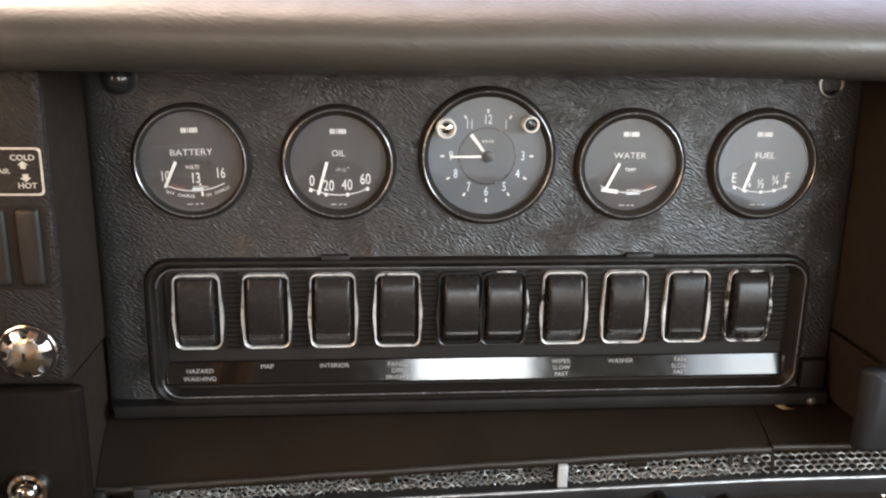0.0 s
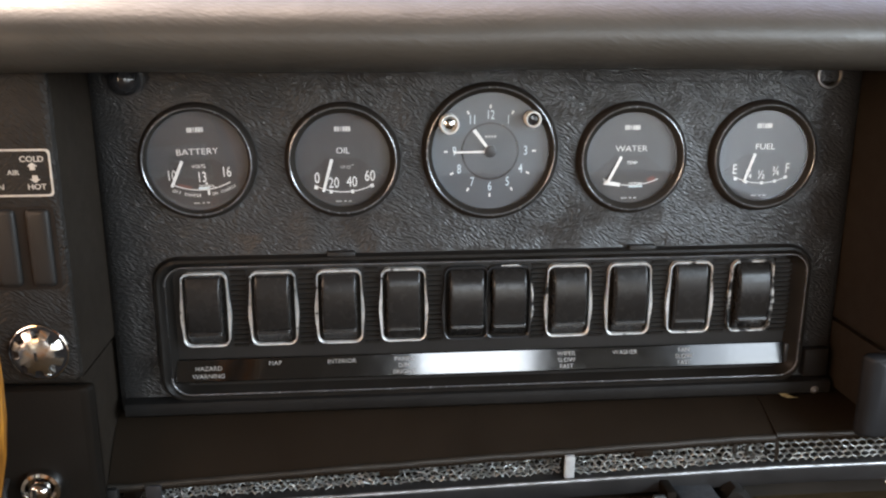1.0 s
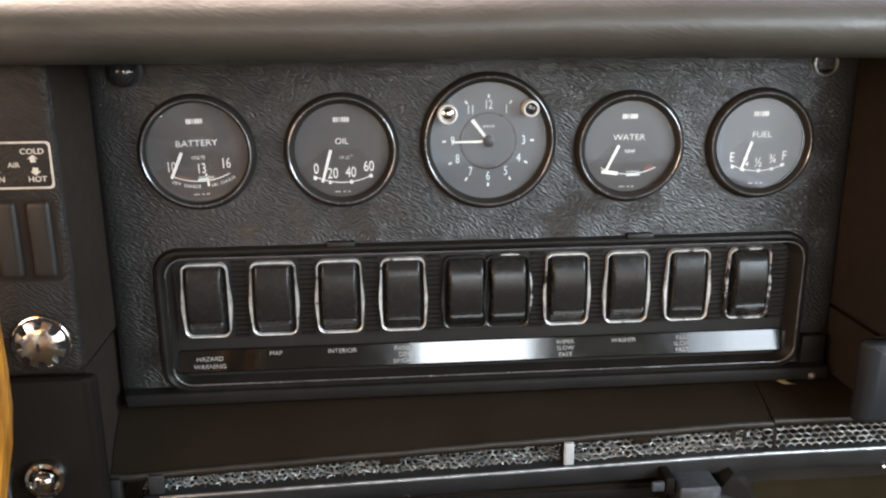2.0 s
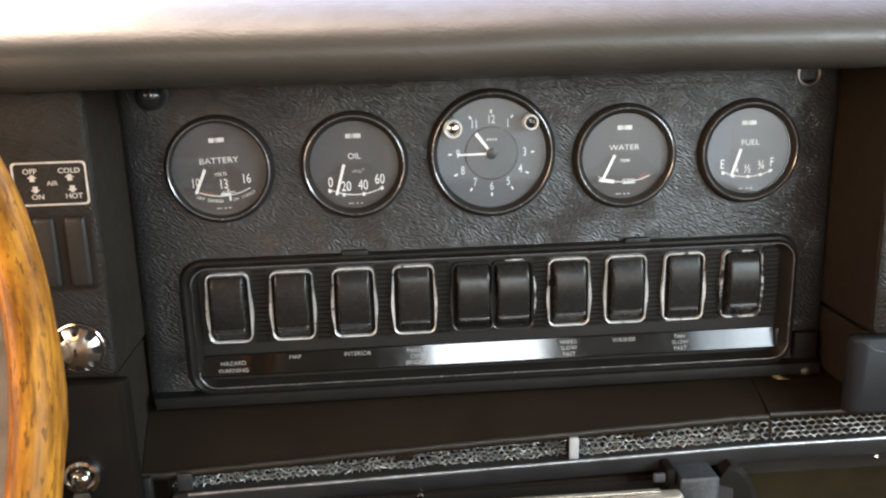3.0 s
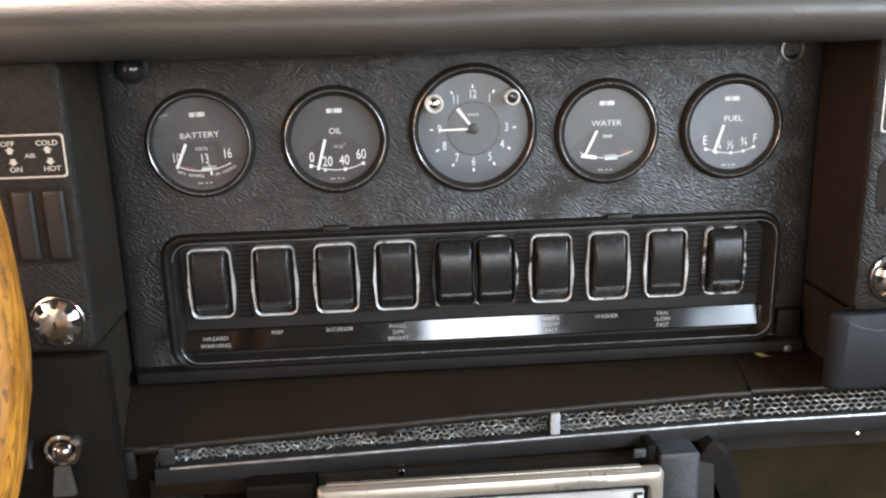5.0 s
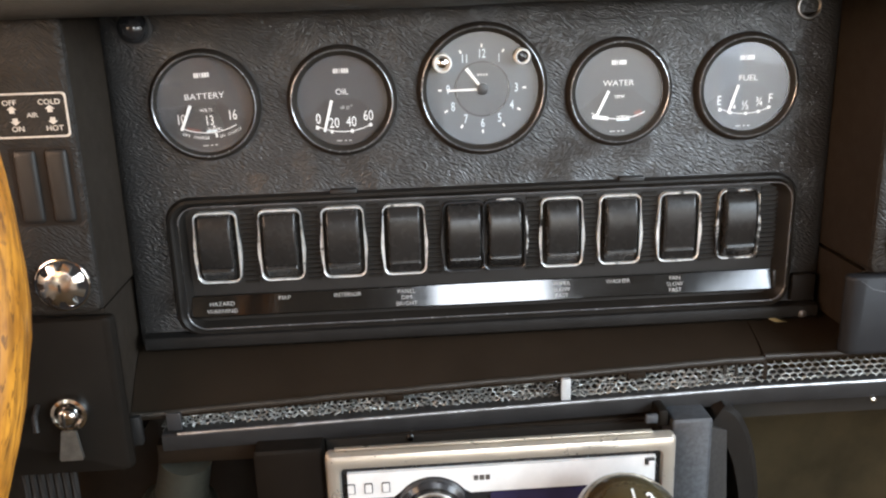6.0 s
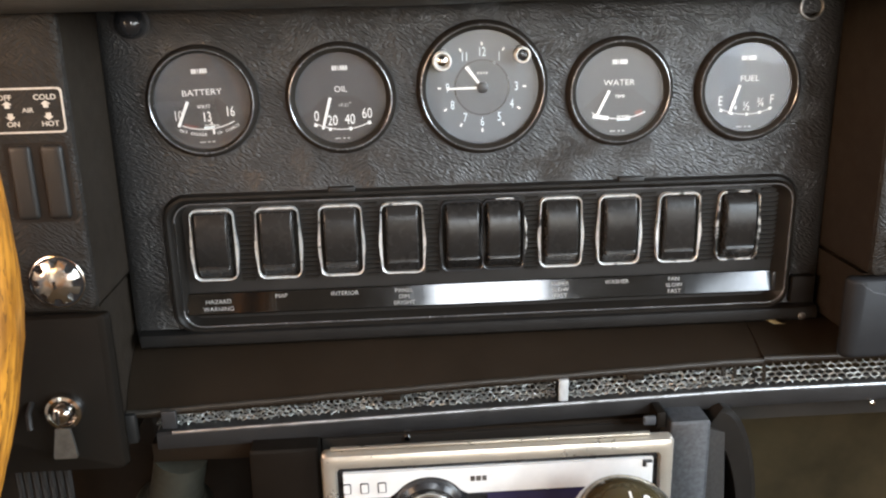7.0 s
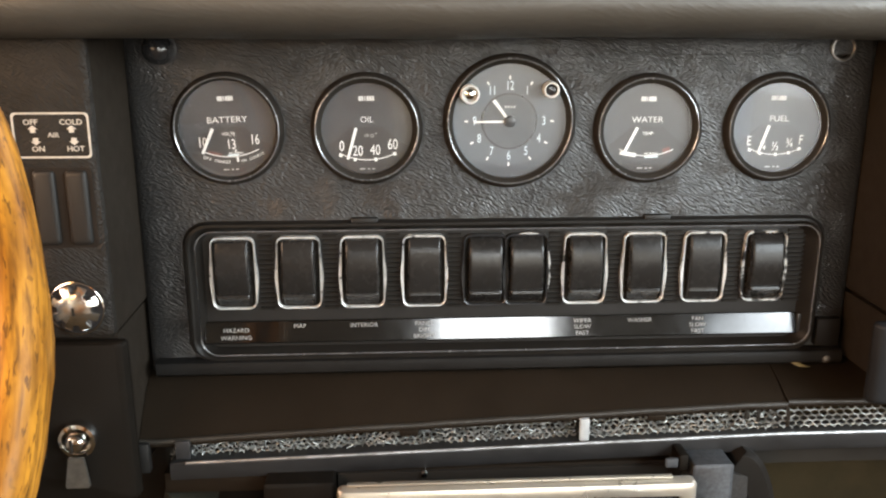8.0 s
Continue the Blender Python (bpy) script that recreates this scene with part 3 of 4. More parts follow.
part("blue_band", arc_band(0.0005, 0.017, 0.0302, 0.0009, -93, -83, Y + 0.0001), BLUEPRINT, bat, smooth=False)
bat.rotation_euler = (0, radians(-2.0), 0)
arc_text("OFF CHARGE", 0.0337, 0.0005, 0.017, -102.5, 2.35, 1.5 * MM, bat, WHITE)
arc_text("ON CHARGE", 0.0337, 0.0005, 0.017, -71.5, 2.35, 1.5 * MM, bat, MARKPRINT)

oil = small_gauge("oil_gauge", (-0.0713, 0, 0.8034), "round black oil pressure gauge with a grey dial", "OIL", 1.0,
                  [("LB/", 1.5, 0.0, -3.4, 0.95, GREYPRINT), ("0", 5.2, -12.8, -9.0, 0.72, WHITE), ("20", 5.2, -4.8, -11.4, 0.72, WHITE), ("40", 5.2, 4.0, -11.0, 0.72, WHITE), ("60", 5.2, 12.8, -8.2, 0.72, WHITE)],
                  [(-13.4, -13.4, 1.7, 1.6, -18), (-6.2, -15.6, 1.4, 1.6, -8), (4.2, -15.6, 1.4, 1.8, 5), (13.8, -12.8, 1.6, 1.7, 22)], (-5.4, 0.4), (-9.9, -15.4), (0.2, 15.2, 31.0, -117.5, -62.5))
bars([(2.6 * MM, -3.0 * MM, 1.5 * MM, 0.25 * MM, 0), (2.6 * MM, -4.2 * MM, 1.5 * MM, 0.25 * MM, 0), (1.95 * MM, -3.6 * MM, 0.25 * MM, 1.4 * MM, 0), (3.25 * MM, -3.6 * MM, 0.25 * MM, 1.4 * MM, 0),
      (4.2 * MM, -2.5 * MM, 0.25 * MM, 0.8 * MM, 0), (4.8 * MM, -2.5 * MM, 0.25 * MM, 0.8 * MM, 0)], Y, GREYPRINT, oil)

wat = small_gauge("water_gauge", (0.0714, 0, 0.8026), "round black water temperature gauge with a grey dial", "WATER", 1.12,
                  [("TEMP", 1.6, 0.6, -2.6, 1.0, WHITE), ("NORMAL", 1.25, 3.0, -13.0, 1.0, WHITE)],
                  [(-9.2, -13.0, 8.4, 1.9, -9)], (-5.2, 0.7), (-11.4, -12.0))
part("red_band", arc_band(0.0005, 0.017, 0.0302, 0.0030, -74, -66, Y + 0.0001), REDPRINT, wat, smooth=False)
bars([(3.0 * MM, -14.6 * MM, 7.0 * MM, 0.7 * MM, 2)], Y, BLUEPRINT, wat)

fuel = small_gauge("fuel_gauge", (0.1388, 0, 0.8028), "round black fuel gauge with a bluish grey dial", "FUEL", 1.12,
                   [("E", 5.0, -13.6, -7.0, 0.72, WHITE), ("¼", 4.6, -6.0, -9.6, 0.80, WHITE), ("½", 4.6, 0.6, -9.9, 0.80, WHITE), ("¾", 4.6, 8.0, -8.2, 0.80, WHITE), ("F", 5.0, 13.8, -6.8, 0.72, WHITE)],
                   [(-12.9, -11.6, 1.6, 1.6, -18), (-7.2, -13.4, 1.4, 1.6, -10), (1.0, -14.0, 1.4, 1.6, 0), (7.8, -13.2, 1.5, 1.6, 10), (13.2, -11.2, 1.6, 1.6, 20)], (-4.0, 1.2), (-8.8, -13.4), print_off=1.2)


def clock(at):
    t = gauge_body("clock", at, 0.0325, "larger round black dashboard clock with white pointers")
    part("centre_ring", lathe([(0.0142, Y + 0.0002), (0.0142, Y - 0.0002), (0.0134, Y - 0.0002), (0.0134, Y + 0.0002)], 64), GLOSS, t)
    part("centre_disc", lathe([(0.0134, Y + 0.0002), (0.0134, Y - 0.0001), (0.0002, Y - 0.0001)], 64, (False, True)), CLOCKIN, t)
    for h in (12, 1, 3, 4, 5, 6, 7, 8, 9, 11):
        a = radians(90 - 30 * h)
        lettering(str(h), 4.5 * MM, (0.0176 * math.cos(a), Y, 0.0176 * math.sin(a)), BLUEPRINT, t, 0.66)
    for h in range(1, 13):
        a = 90 - 30 * h
        if h in (2, 10):
            continue
        bars([(0.0218 * math.cos(radians(a)), 0.0218 * math.sin(radians(a)), 1.8 * MM, 0.9 * MM, a)], Y, WHITE, t, "tick")
    bars([(u * MM, 7.2 * MM, w * MM, 1.1 * MM, 0) for u, w in ((-2.0, 1.0), (-0.5, 1.1), (1.0, 1.0), (2.4, 1.0))], Y - 0.0002, GREYPRINT, t, "maker_mark")
    hand((0.0, 0.0), (-0.0081, 0.0106), 0.0011, 0.0019, Y - 0.0014, WHITE, t, "hour_hand")
    hand((0.0, 0.0), (-0.0182, -0.0002), 0.0012, 0.0008, Y - 0.0020, WHITE, t, "minute_hand")
    part("hub", lathe([(0.0030, Y), (0.0029, Y - 0.0030), (0.0020, Y - 0.0034), (0.0002, Y - 0.0034)], 28, (False, True)), SATIN, t)
    for (u, v, r), lab in (((-0.0205, 0.0140, 0.0048), "white-ringed setting knob"), ((0.0200, 0.0160, 0.0040), "white-ringed adjuster")):
        k = part("setting_knob", lathe([(r, Y), (r, -0.0060), (r - 0.0004, -0.0068), (r - 0.0009, -0.0068), (r - 0.0010, -0.0058), (r - 0.0011, -0.0050)], 32, (False, False), at=(u, v)), WHITE, t, lab)
        part("cap", lathe([(r - 0.0010, -0.0048), (r * 0.5, -0.0058), (0.0002, -0.0061)], 24, (False, True), at=(u, v)), GLOSS if r < 0.0045 else CHROME, k)
    return t


clock((0.0005, 0, 0.8067))


# ---------------------------------------------------------------- switch module
def switch_module():
    t = thing("switch_module", (0, 0, 0.70), "glossy black moulded switch plate under the gauges", "switch plate")
    x0, x1, z0, z1 = -0.1665, 0.1702, -0.0195, 0.0565
    steps = [(0.0, 0.001, 0.013), (0.0, -0.0025, 0.013), (0.0012, -0.0048, 0.0125), (0.0028, -0.0052, 0.011), (0.0042, -0.0044, 0.010), (0.0050, -0.0030, 0.0095), (0.0075, 0.0000, 0.008), (0.0090, 0.0026, 0.006), (0.0095, 0.0040, 0.006)]
    part("frame", loft([ring_points(x0 + d, x1 - d, z0 + d * 0.72, z1 - d * 0.75, r, y, 10) for d, y, r in steps], True, (False, False)), FRAME, t, "rounded black surround")
    # metal tube laid on the ridge to draw the black moulding's highlight
    bead = ring_points(-0.1600, 0.1668, -0.0152, 0.0520, 0.0095, -0.0049, 10)
    part("edge_bead", tube(bead + bead[:1], 0.00042, 6), BEAD, t, "added thin metal line for the highlight round the plate")
    part("faceplate", box(-0.1595, 0.1635, 0.0026, 0.0060, -0.0135, 0.0505), MATTE, t)
    tagged(part("ribbing", ribs(), FRAME, t, "fine horizontal grooves"), kind="stuff")
    # label strip, leaning back at its top
    part("label_strip", loft([[(x, y, z) for y, z in ((0.0022, 0.0015), (0.0010, 0.0012), (-0.0018, -0.0092), (-0.0014, -0.0100), (0.0024, -0.0106))] for x in (-0.1592, 0.1605)]), STRIP, t, "polished dark strip with worn lettering")
    part("strip_end", box(0.1613, 0.1632, -0.0012, 0.003, -0.0095, 0.0008, 0.0004), SATIN, t, "small black end block of the strip")
    for x in (-0.0735, 0.0790):
        part("clip", box(x - 0.007, x + 0.007, -0.0040, 0.0, 0.0548, 0.0582, 0.0009), MATTE, t)
    for x, lines in ((-0.1425, ("HAZARD", "WARNING")), (-0.1090, ("MAP",)), (-0.0750, ("INTERIOR",)), (-0.0430, ("PANEL", "DIM", "BRIGHT")), (0.0425, ("WIPER", "SLOW", "FAST")), (0.0740, ("WASHER",)), (0.1060, ("FAN", "SLOW", "FAST"))):
        for i, s in enumerate(lines):
            z = (-0.0030 - 0.0038 * (i - 0)) if len(lines) == 2 else (-0.0010 - 0.0032 * i if len(lines) == 3 else -0.0012)
            y = 0.0008 - 0.00027 * (0.0012 - z) / 0.001 - 0.0002
            ob = lettering(s, 2.2 * MM, (0, 0, 0), GREYPRINT, t, 1.08, weight=-0.012)
            ob.data.transform(pose(x, y, z, -15, 0, 0))
    return t


def ribs():
    bm = bmesh.new()
    for i in range(16):
        z = 0.0085 + 0.0026 * i
        for a, b in ((-0.1290, -0.1215), (-0.0955, -0.0880), (-0.0625, -0.0555), (-0.0305, -0.0235), (0.0235, 0.0305), (0.0545, 0.0615), (0.0865, 0.0945), (0.1195, 0.1275), (0.1525, 0.1625)):
            loft([[(x, 0.0030, z - 0.0009), (x, 0.0014, z - 0.0007), (x, 0.0014, z + 0.0006), (x, 0.0030, z + 0.0008)] for x in (a, b)], True, (True, True), bm)
    return bm


switch_module()

TILTED = [(0.0185, 0.0030), (0.0180, 0.0004), (0.0168, -0.0016), (0.0150, -0.0032), (0.0120, -0.0045), (0.0085, -0.0053), (0.0045, -0.0058), (0.0000, -0.0060), (-0.0060, -0.0053), (-0.0100, -0.0040), (-0.0104, -0.0050), (-0.0112, -0.0053), (-0.0119, -0.0054), (-0.0125, -0.0046), (-0.0150, -0.0014), (-0.0175, 0.0004), (-0.0185, 0.0030)]
MID = [(0.0185, 0.0030), (0.0181, -0.0026), (0.0172, -0.0042), (0.0150, -0.0048), (0.0120, -0.0053), (0.0085, -0.0057), (0.0045, -0.0060), (0.0000, -0.0060), (-0.0060, -0.0053), (-0.0100, -0.0040), (-0.0104, -0.0050), (-0.0112, -0.0053), (-0.0119, -0.0054), (-0.0125, -0.0046), (-0.0150, -0.0014), (-0.0175, 0.0004), (-0.0185, 0.0030)]
FLAT = [(0.0185, 0.0030), (0.0180, -0.0008), (0.0168, -0.0020), (0.0100, -0.0032), (0.0000, -0.0036), (-0.0100, -0.0028), (-0.0118, -0.0026), (-0.0128, -0.0030), (-0.0165, -0.0012), (-0.0180, -0.0002), (-0.0185, 0.0030)]


def tilt(k):
    """A rocker outline between the level one and the tilted one."""
    return [(z, y + (q - y) * k) for (z, y), (_, q) in zip(MID, TILTED)]


def rocker_switch(x, prof, surround, label, half=0.0087):
    t = thing("rocker_switch", (x, 0, 0.7285), label, "switch", "row of rocker switches")
    part("well", loft([ring_points(-0.0112, 0.0112, -0.0192, 0.0190, 0.003, y) for y in (0.0024, 0.0020)] + [ring_points(-0.0105, 0.0105, -0.0188, 0.0186, 0.003, y) for y in (0.0018,)]), DARK, t)
    rows = []
    for w, dy in ((-half, 0.0034), (-half + 0.0002, 0.0012), (-half + 0.0006, 0.0003), (-half + 0.0011, 0.0), (-half + 0.0016, 0.0), (0.0, 0.0), (half - 0.0016, 0.0), (half - 0.0011, 0.0), (half - 0.0006, 0.0003), (half - 0.0002, 0.0012), (half, 0.0034)):
        rows.append([(w, min(y + dy, 0.0030), z) for z, y in prof])
    part("rocker", loft(rows), ROCKER, t)
    if surround:
        inner = [ring_points(-0.0107, 0.0107, -0.0188, 0.0184, 0.0034, y, 6, 0.0002) for y in (0.0024, -0.0006)]
        outer = [ring_points(-0.0112, 0.0112, -0.0194, 0.0195, 0.0040, y, 6, 0.0013) for y in (-0.0010, 0.0003, 0.0024)]
        part("surround", loft(inner + outer, True, (False, False)), surround, t, "worn silver edge" if surround is not SATIN else "plain black edge")
    return t


for x, prof, lab in ((-0.1420, tilt(0.35), "hazard"), (-0.1083, tilt(0.3), "map light"), (-0.0752, tilt(0.6), "interior light"), (-0.0428, FLAT, "panel light"), (0.0424, tilt(0.7), "wiper"), (0.0742, tilt(0.6), "washer"), (0.1068, FLAT, "fan"), (0.1398, TILTED, "unmarked")):
    rocker_switch(x, prof, SURROUND_WORN if lab == "unmarked" else SURROUND, f"black {lab} rocker switch with worn silver edge")
for x in (-0.0107, 0.0111):
    rocker_switch(x, TILTED, SATIN, "plain black rocker switch, one of a close pair", 0.0089)
pair_trim = thing("edge_trim", (0.0111, 0, 0.7285), "sliver of worn silver edge beside the paired switches", "trim")
part("side_trim", tube([(0.0116, -0.0006, 0.010), (0.0122, -0.0012, 0.004), (0.0124, -0.0012, -0.004), (0.0119, -0.0006, -0.011)], 0.0005, 6, [0.0002, 0.0007, 0.0007, 0.0002]), SURROUND, pair_trim)
part("top_trim", tube([(-0.004, -0.0006, 0.0196), (0.001, -0.0008, 0.0199), (0.006, -0.0006, 0.0196)], 0.0005, 6, [0.0003, 0.0005, 0.0003]), SURROUND, pair_trim)


# ---------------------------------------------------------------- side panels
def label_plate(parent, x0, x1, z0, z1, y):
    rows = [ring_points(x0 + d, x1 - d, z0 + d, z1 - d, 0.0018, q, 5) for d, q in ((0.0, y), (0.0, y - 0.0005), (0.0008, y - 0.0005), (0.0008, y))]
    part("label_border", loft(rows, True, (False, False)), CREAM, parent, "white outlined label", smooth=False)


def arrow(parent, x, z, up, y):
    s = 1 if up else -1
    bm = bmesh.new()
    pts = [(-0.0022, 0.0002), (0.0, 0.0019), (0.0022, 0.0002), (0.0011, 0.0002), (0.0011, -0.0013), (-0.0011, -0.0013), (-0.0011, 0.0002)]
    loft([[(x + u, y + d, z + s * v) for u, v in pts] for d in (-0.0001, 0.0001)], True, (True, True), bm)
    part("arrow", bm, CREAM, parent, smooth=False)


def slider(parent, x, z0, z1, y):
    rows = [ring_points(x - 0.0048, x + 0.0048, z0, z1, 0.002, y + q, 5) for q in (0.003, -0.0006)] + [ring_points(x - 0.0048 + d, x + 0.0048 - d, z0 + d, z1 - d, 0.002, y - q, 5) for d, q in ((0.0004, 0.0013), (0.0012, 0.0018), (0.0024, 0.0020))]
    part("slider_lever", loft(rows, True, (True, True)), LEVER, parent, "dark brown sliding lever")


def side_panel(name, inner, outer, label):
    """A vinyl-faced panel that stands forward of the centre panel."""
    lo, hi = min(inner, outer), max(inner, outer)
    t = thing(name, ((lo + hi) / 2, -0.05, 0.78), label, "panel")
    w = (hi - lo) / 2
    rows = [ring_points(-w + d, w - d, -0.0672 + d, 0.0705 - d, 0.004, y) for d, y in ((0.0, 0.080), (0.0, 0.003), (0.0008, 0.0010), (0.0028, 0.0))]
    part("panel_face", loft(rows[1:], True, (False, True)), VINYL_SIDE, t)
    part("flank", loft(rows[:2], True, (True, False)), RECESS, t, "smooth brown-black return of the panel")
    return t


left = side_panel("heater_control_panel", -0.1885, -0.46, "black vinyl panel with white heater lettering and levers")
ox = left.location.x
label_plate(left, -0.2235 - ox, -0.1905 - ox, 0.0178, 0.0378, 0.0)
for s, x, z, h in (("OFF", -0.2155, 0.0335, 2.7), ("COLD", -0.1982, 0.0335, 2.7), ("AIR", -0.2062, 0.0279, 2.4), ("ON", -0.2132, 0.0218, 2.7), ("HOT", -0.1972, 0.0218, 2.7)):
    lettering(s, h * MM * 0.86, (x - ox, -0.0002, z), CREAM, left, 1.08, weight=0.015)
for x, z, up in ((-0.2148, 0.0303, True), (-0.2140, 0.0254, False), (-0.1982, 0.0303, True), (-0.1976, 0.0254, False)):
    arrow(left, x - ox, z, up, -0.0002)
# no hole is cut: the slot's shade is in this plate's colour
part("slot", loft([ring_points(-0.2195 - ox, -0.1915 - ox, -0.0230, 0.0135, 0.002, y) for y in (0.0006, -0.0003)], True, (True, True)), PIT, left, "flat dark plate for the shaded slot behind the levers")
slider(left, -0.2125 - ox, -0.0215, 0.0125, -0.0002)
slider(left, -0.1985 - ox, -0.0215, 0.0125, -0.0002)

right = side_panel("vent_control_panel", 0.1885, 0.46, "black vinyl panel with white lettering and a dark recess")
ox = right.location.x
label_plate(right, 0.1925 - ox, 0.2255 - ox, 0.0245, 0.0545, 0.0)
for s, x, z in (("C", 0.1965, 0.0470), ("H", 0.1968, 0.0395), ("RU", 0.1978, 0.0315)):
    lettering(s, 2.6 * MM, (x - ox, -0.0002, z), CREAM, right, 1.0, weight=0.02)
part("recess_step", box(0.1985 - ox, 0.2200 - ox, -0.0010, 0.0, -0.0160, -0.0120, 0.0003), MATTE, right, "small black step in the recess")
# flat plate; the recess's depth is shown by its shaded colour alone
part("recess", loft([ring_points(0.1940 - ox, 0.2240 - ox, -0.0165, 0.0130, 0.008, y) for y in (0.0006, -0.0004)], True, (True, True)), PIT, right, "flat dark rounded plate for the shaded lever recess")


def lower_panel(name, x0, x1, z0, z1, y, label, material, steps=((0.004, 0.008), (0.0, 0.006), (0.0, 0.004), (0.0015, 0.0012), (0.0045, 0.0))):
    rows = [ring_points(x0 + d, x1 - d, z0 + d * 0.2, z1 - d * 0.2, 0.0025, y + q) for d, q in steps]
    t = thing(name, ((x0 + x1) / 2, y, z0), label, "panel")
    rows = [[Vector(p) - Vector(t.location) for p in row] for row in rows]
    part("return_edge", loft(rows[:3], True, (True, False)), material, t)
    part("face", loft(rows[2:], True, (False, True)), material, t)
    return t


lower_panel("lower_panel", -0.46, -0.1850, 0.628, 0.7105, -0.050, "smooth dark panel below the heater controls", SMOOTH)
flap = lower_panel("lower_panel", 0.1790, 0.46, 0.6690, 0.7118, -0.050, "smooth blue-grey panel below the vent controls", FLAP, ((0.0015, 0.0080), (0.0, 0.0065), (0.0, 0.0050), (0.0012, 0.0022), (0.0036, 0.0006), (0.0070, 0.0)))


SCUFF = mat("pale_scuff", (0.085, 0.087, 0.090), (0.055, 0.056, 0.058), 300, (0.5, 0.7))
scuff = [Vector((x, -0.0501, z)) - Vector(flap.location) for x, z in ((0.1840, 0.7100), (0.1910, 0.7050), (0.2030, 0.7020), (0.2130, 0.7030))]
part("scratch", tube(scuff, 0.0002, 6, [0.0001, 0.0002, 0.00018, 0.0001]), SCUFF, flap, "faint curved scratch")


def chrome_knob(at, label):
    """A domed chrome rosette with eight notches in a thin rim."""
    t = thing("pull_knob", at, label, "knob", "chrome pull knobs")
    part("shank", lathe([(0.0075, 0.002), (0.0075, -0.006), (0.0118, -0.0075), (0.0122, -0.0095)], 40), CHROME, t)
    part("rim", lathe([(0.0122, -0.0088), (0.0128, -0.0096), (0.0126, -0.0106), (0.0112, -0.0112), (0.0085, -0.0108)], 56, (False, True)), GLOSS, t, "dark rim behind the rosette")
    n, bm = 96, bmesh.new()
    rows = []
    for f, y in ((1.0, -0.0110), (1.0, -0.0118), (0.90, -0.0127), (0.72, -0.0136), (0.55, -0.0142), (0.3, -0.0148), (0.02, -0.0150)):
        row = []
        for i in range(n):
            a = 2 * math.pi * i / n
            notch = math.cos(8 * a) > 0.35
            r = 0.0110 * f
            lim = 0.0074 if notch else 0.0110
            r = min(r, lim)
            row.append((r * math.cos(a), y, r * math.sin(a)))
        rows.append(row)
    loft(rows, True, (True, True), bm)
    part("rosette", bm, ROSETTE, t, "notched satin chrome dome")
    part("rim_edge", lathe([(0.0124, -0.0098), (0.0129, -0.0102), (0.0127, -0.0108), (0.0122, -0.0110)], 56), CHROME, t)
    part("slit", box(-0.0006, 0.0006, -0.01525, -0.0140, -0.0022, 0.0016), DARK, t)
    return t


for x0, x1, z0 in ((-0.46, -0.1905, 0.629), (0.1890, 0.46, 0.677)):
    solid("recess_side", box(x0, x1, -0.0415, 0.029, z0, 0.7122), RECESS, "dark side board of the panel recess", "board", "structure")
chrome_knob((-0.2045, -0.041, 0.7285), "chrome rosette pull knob below the heater levers")
chrome_knob((0.2075, -0.041, 0.7310), "chrome rosette pull knob below the dark recess")


def ignition(at):
    t = thing("ignition_lock", at, "chrome ignition lock with a grey key hanging", "ignition")
    part("collar", lathe([(0.0092, 0.001), (0.0092, -0.0030), (0.0086, -0.0044), (0.0070, -0.0048), (0.0064, -0.0036), (0.0062, -0.0010), (0.0002, -0.0008)], 44, (True, True)), CHROME, t)
    barrel = part("barrel", lathe([(0.0052, -0.0008), (0.0050, -0.0060), (0.0040, -0.0082), (0.0030, -0.0088), (0.0002, -0.0089)], 32, (False, True)), CHROME, t)
    part("key_slot", box(-0.0016, -0.0006, -0.0096, -0.0070, -0.0034, 0.0034), DARK, barrel)
    rows = [[(x, -0.0072 + d, z) for x, z in ((-0.0036, -0.0070), (0.0034, -0.0070), (0.0040, -0.0110), (0.0052, -0.0215), (0.0046, -0.0226), (-0.0056, -0.0226), (-0.0062, -0.0215), (-0.0042, -0.0110))] for d in (-0.0009, 0.0009)]
    part("key", loft(rows), KEYPLASTIC, t, "flat grey key head")
    return t


ignition((-0.2105, -0.050, 0.6625))
ring = thing("chrome_button", (-0.2425, -0.050, 0.6640), "small chrome-edged button beside the ignition lock", "button")
part("bezel", lathe([(0.0080, 0.001), (0.0080, -0.003), (0.0070, -0.0042), (0.0060, -0.0038)], 32), CHROME, ring)
part("button", lathe([(0.0060, -0.001), (0.0056, -0.0046), (0.0002, -0.0052)], 32, (False, True)), SATIN, ring)
stalk = thing("dark_lever", (-0.2265, -0.050, 0.6625), "short dark lever beside the ignition lock", "lever")
part("stem", tube([(0, 0.0, 0.004), (0.0005, -0.006, 0.001), (0.0015, -0.009, -0.006)], 0.0014, 8), MATTE, stalk)


# ---------------------------------------------------------------- shelf, vent grille and bar below the panel
def lip_z(x):
    """Height of the edge over the grille, lower towards the steering wheel."""
    return 0.6450 + 0.0128 * min(1.0, max(0.0, (x + 0.175) / 0.30)) ** 0.85


def bar_z(x):
    return 0.6375 + 0.0082 * min(1.0, max(0.0, (x + 0.175) / 0.32))


